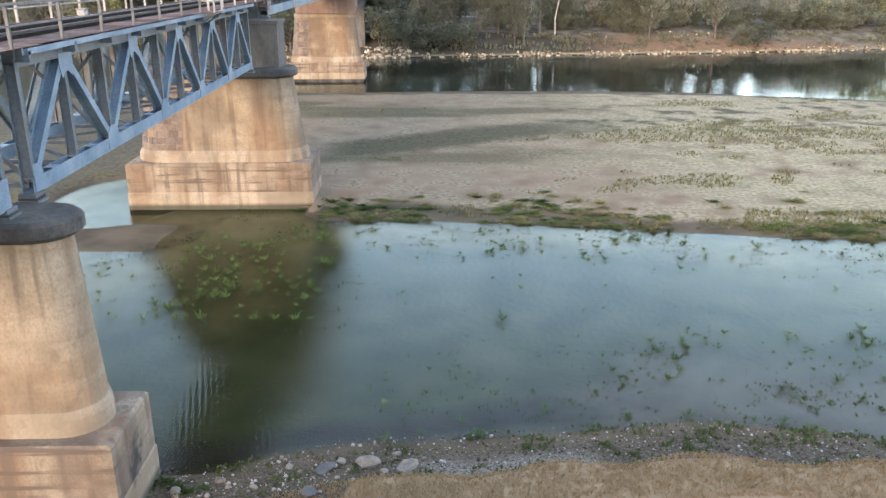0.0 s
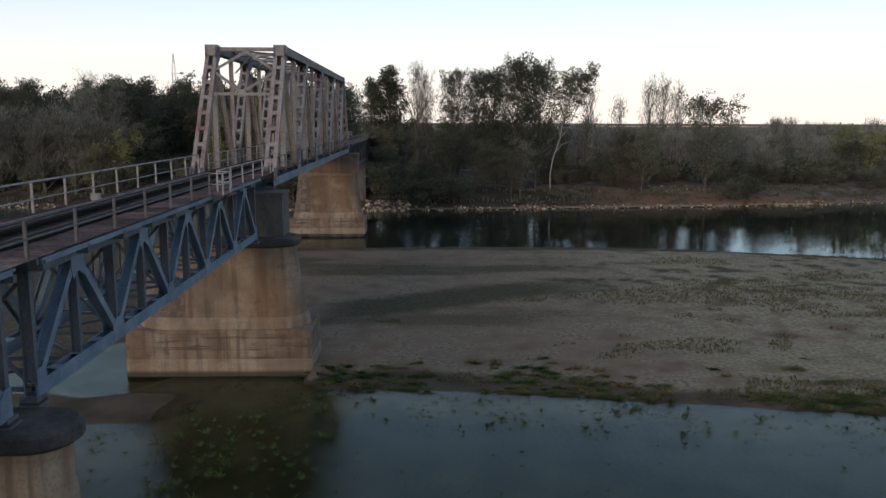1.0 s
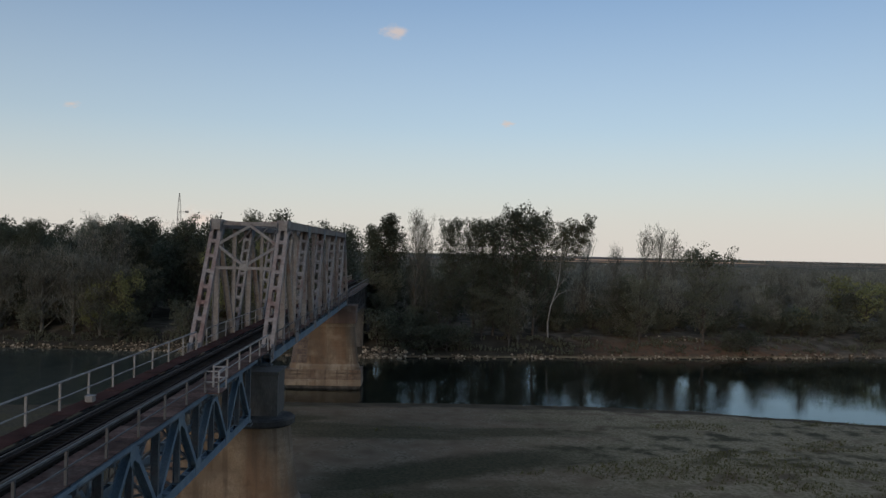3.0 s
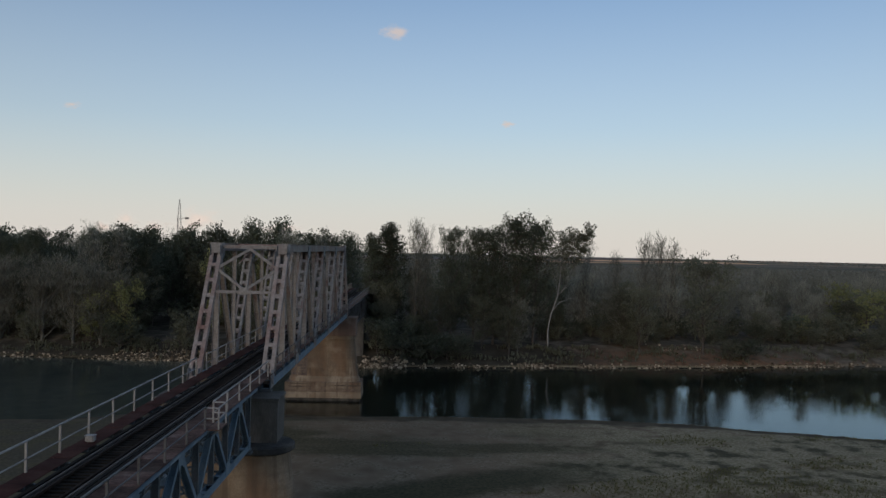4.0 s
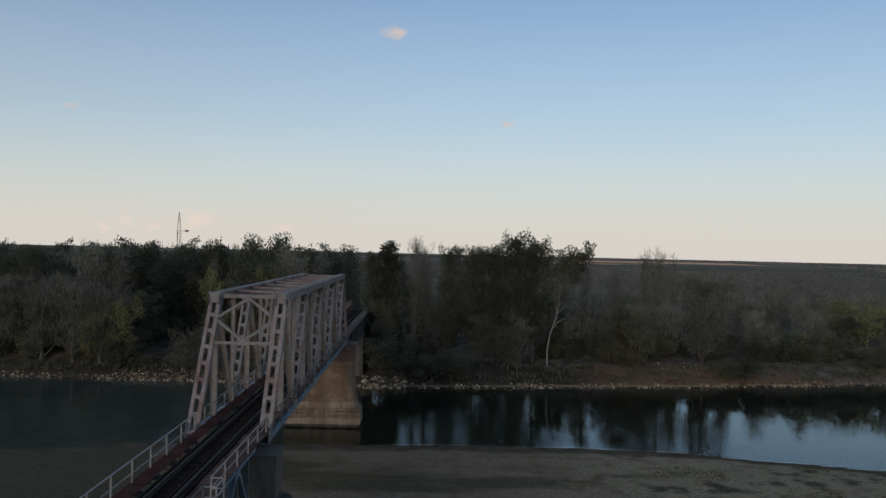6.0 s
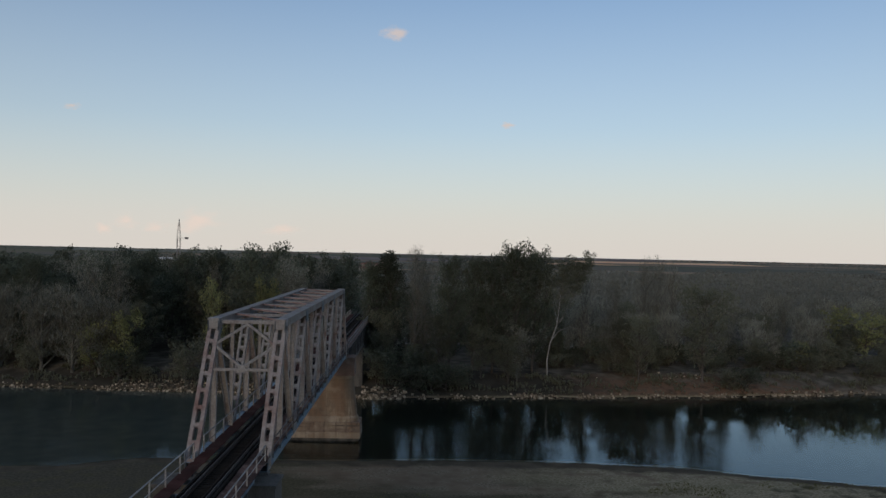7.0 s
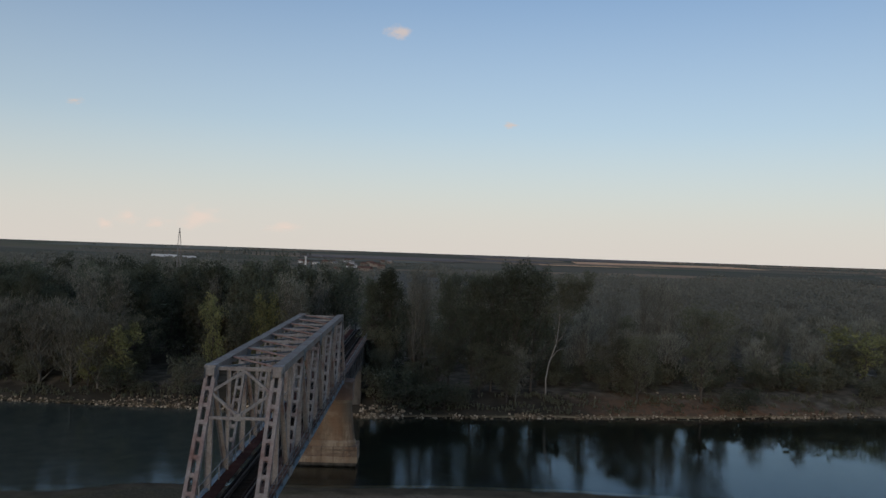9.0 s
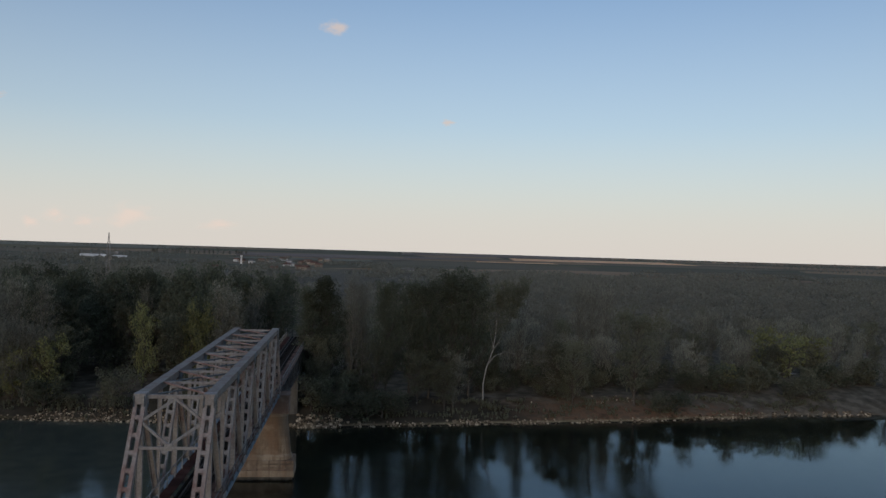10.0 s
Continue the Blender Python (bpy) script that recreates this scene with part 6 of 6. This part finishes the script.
tagged(new("bank_rubble", raw_mesh("bank_rubble", v, f, RIPRAP)), "scattered pale rubble on the brown bank", "stones", kind="stuff")


# ---- far plain ----
mast = thing("lattice_mast", "slender steel lattice mast above the woods", "mast", at=(-74, 250, ground_height(-74, 250) - 1.9))
for sx, sy in ((-1, -1), (1, -1), (1, 1), (-1, 1)):
    part("leg", one(beam, (sx * 0.6, sy * 0.6, 0), (sx * 0.45, sy * 0.45, 29.0), 0.1, 0.1), GREY, mast)
    part("peak", one(beam, (sx * 0.45, sy * 0.45, 29.0), (sx * 0.04, sy * 0.04, 34.4), 0.085, 0.085), GREY, mast)
for i in range(16):
    z0, z1 = i * 1.8, (i + 1) * 1.8
    w0, w1 = 0.6 - 0.18 * z0 / 31.5, 0.6 - 0.18 * z1 / 31.5
    e = 1 if i % 2 else -1
    part("brace", one(beam, (-e * w0, -w0, z0), (e * w1, -w1, z1), 0.06, 0.06), GREY, mast)
    part("brace", one(beam, (-w0, e * w0, z0), (-w1, -e * w1, z1), 0.06, 0.06, (0, 1, 0)), GREY, mast)
part("arm", one(beam, (0, 0, 28.6), (2.6, 0, 28.6), 0.12, 0.12, (0, 1, 0)), GREY, mast)
part("lamp_box", one(box, (1.9, -0.4, 28.3), (2.8, 0.4, 28.9)), GREY, mast)


def house(x, y, w, d, h, turn, roof_mat, wall_mat, label, group):
    t = thing("house", label, "house", group, (x, y, ground_height(x, y) - 0.5, 0, 0, turn))
    part("wall", one(box, (-w / 2, -d / 2, 0), (w / 2, d / 2, h)), wall_mat, t)
    bm = bmesh.new()
    r = h + d * 0.32
    q = [bm.verts.new(c) for c in ((-w / 2 - 0.4, -d / 2 - 0.4, h - 0.1), (w / 2 + 0.4, -d / 2 - 0.4, h - 0.1), (w / 2 + 0.4, d / 2 + 0.4, h - 0.1), (-w / 2 - 0.4, d / 2 + 0.4, h - 0.1), (-w / 2 - 0.4, 0, r), (w / 2 + 0.4, 0, r))]
    for fc in ((0, 1, 5, 4), (2, 3, 4, 5), (1, 2, 5), (3, 0, 4), (3, 2, 1, 0)):
        bm.faces.new([q[i] for i in fc])
    part("roof", bm, roof_mat, t)
    for k in range(max(2, int(w / 4))):
        part("window", one(box, (-w / 2 + 1.4 + 3.6 * k, -d / 2 - 0.05, h * 0.35), (-w / 2 + 2.6 + 3.6 * k, -d / 2 + 0.05, h * 0.72)), WINDOW, t)
    return t


for i in range(24):
    y = rng.uniform(1150, 1900)
    x = -165 + rng.uniform(-60, 130) - 0.04 * (y - 1000)
    pale = rng.random() < 0.4
    house(x, y, rng.uniform(9, 16), rng.uniform(7, 10), rng.uniform(3, 5.5), rng.uniform(-40, 40), ROOF_RED if rng.random() < 0.65 else ROOF_GREY, WHITEWASH if pale else PLASTER,
          "small white village house with a pitched roof" if pale else "small plastered village house with a tiled roof", "village houses")
for x, y in ((68, 1290), (76, 1300), (82, 1295)):
    house(x, y, 9, 7, 4, 10, ROOF_GREY, WHITEWASH, "small white farm building in the far fields", "farm buildings")
house(-500, 1590, 46, 14, 5, 4, WHITEWASH, WHITEWASH, "long white farm hall beyond the woods", "farm buildings")
house(-455, 1600, 26, 12, 4, 2, WHITEWASH, WHITEWASH, "low white farm hall beyond the woods", "farm buildings")
tower = thing("water_tower", "slim white water tower above the village", "water tower", at=(-213, 1500, ground_height(-213, 1500)))
bm = bmesh.new()
bmesh.ops.create_cone(bm, cap_ends=True, segments=16, radius1=1.8, radius2=1.5, depth=12, matrix=Matrix.Translation((0, 0, 6)))
part("shaft", bm, WHITEWASH, tower)
bm = bmesh.new()
bmesh.ops.create_cone(bm, cap_ends=True, segments=16, radius1=1.8, radius2=2.4, depth=4, matrix=Matrix.Translation((0, 0, 13.9)))
part("tank", bm, WHITEWASH, tower)
v, f = [], []
for _ in range(150):
    x, y = rng.uniform(1150, 2700), rng.uniform(3500, 4300)
    h = rng.uniform(3, 6)
    chip(v, f, Vector((x, y, ground_height(x, y) + h * 0.5)), h * rng.uniform(0.7, 1.3), rng)
tagged(new("far_town", raw_mesh("far_town", v, f, PLASTER)), "scatter of tiny pale buildings near the horizon", "town", kind="stuff")
v, f = [], []
for i in range(30):
    x = -625 + 285 * i / 29 + rng.uniform(-5, 5)
    h = rng.uniform(10, 18)
    if rng.random() < 0.2:
        continue
    for _ in range(70):
        q = rng.random()
        leaves(v, f, Vector((x + rng.gauss(0, 1.2), 2480 + rng.gauss(0, 1.2), ground_height(x, 2480) + h * q)), 0.4, 1, 1.8, rng)
for row in range(26):
    y = rng.uniform(1700, 4200)
    x0 = rng.uniform(-0.6, 0.6) * y
    if -0.05 < x0 / y < 0.3 and rng.random() < 0.8:
        continue
    L = rng.uniform(150, 600)
    for k in range(int(L / 16)):
        if rng.random() < 0.3:
            continue
        x = x0 + k * 16
        for _ in range(5):
            leaves(v, f, Vector((x + rng.gauss(0, 5), y + rng.gauss(0, 4), ground_height(x, y) + rng.uniform(1, 7))), 0.5, 1, 3.4, rng)
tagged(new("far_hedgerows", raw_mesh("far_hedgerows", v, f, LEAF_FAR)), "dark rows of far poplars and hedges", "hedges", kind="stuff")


def field(x0, x1, y0, y1, mat, label, skew=0.0):
    bm = bmesh.new()
    rows = []
    for j in range(9):
        y = y0 + (y1 - y0) * j / 8
        rows.append([bm.verts.new((x0 + (x1 - x0) * i / 12 + skew * (y - y0), y, ground_height(x0 + (x1 - x0) * i / 12, y) + 1.5)) for i in range(13)])
    for a, b in zip(rows, rows[1:]):
        for i in range(12):
            bm.faces.new((a[i], a[i + 1], b[i + 1], b[i]))
    tagged(new("field", mesh_from("field", bm, mat)), label, "field", kind="structure")


field(330, 560, 2250, 2400, STUBBLE_SUNLIT, "pale orange stubble field near the horizon", 0.1)
field(130, 420, 2560, 2900, PLOUGH, "brown ploughed field on the far plain", 0.1)
field(520, 1180, 2700, 3300, STUBBLE_SUNLIT, "pale orange stubble field near the horizon", 0.15)
field(170, 1130, 3500, 4300, PLOUGH, "brown ploughed field on the far plain", 0.1)
field(-350, 150, 2300, 2900, PLOUGH, "brown ploughed field on the far plain", -0.1)
field(-1500, -700, 3200, 4300, PASTURE, "grey-green pasture on the far plain", -0.2)
field(-300, 30, 1900, 2150, PASTURE, "grey-green pasture on the far plain")
for pts in (((-74, 215.5), (-60, 221.5), (-38, 224.5), (-24, 226)), ((50, 216.5), (84, 217.5), (92, 216), (119, 210)), ((-6, 213), (10, 214.5), (30, 213.5), (50, 216.5))):
    bm = bmesh.new()
    prev = None
    for k in range(31):
        g = min(len(pts) - 1.001, k / 30 * (len(pts) - 1))
        i = int(g)
        x = pts[i][0] + (pts[i + 1][0] - pts[i][0]) * (g - i)
        y = pts[i][1] + (pts[i + 1][1] - pts[i][1]) * (g - i)
        pair = [bm.verts.new((x, y + e * 1.5, ground_height(x, y + e * 1.5) + 0.12)) for e in (-1, 1)]
        if prev:
            bm.faces.new((prev[0], pair[0], pair[1], prev[1]))
        prev = pair
    tagged(new("road", mesh_from("road", bm, DUST)), "pale dirt track through the flood-plain scrub", "dirt track", kind="structure")

# ---- evening clouds, far beyond the plain ----
for x, z, w, h in ((-172, 1248, 105, 62), (485, 742, 68, 26), (-1970, 788, 75, 26), (-1262, 165, 200, 92), (-1661, 150, 100, 66), (-1789, 108, 70, 50), (-780, 118, 150, 54), (-1480, 118, 100, 50)):
    bm = bmesh.new()
    bmesh.ops.create_grid(bm, x_segments=2, y_segments=2, size=1)
    o = new("backdrop", mesh_from("cloud", bm, CLOUD if z > 400 else CLOUD_LOW))
    o.matrix_basis = pose(x, 4600, z, 90, 0, 0) @ Matrix.Diagonal((w, h, 1, 1))
    o.visible_shadow = False
    tagged(o, "small pinkish evening cloud low in the sky", "cloud", kind="structure")

# ---- bare stone ends of the two large piers ----
stone_face(pier_sand, -14.25, 6.45, 5.2, 4.12, 8.6, 9.6, 3.3, 1.3, 4)
stone_face(pier_river, -14.575, 5.83, 4.6, 3.75, 8.9, 9.9, 2.85, 0.9, 5)
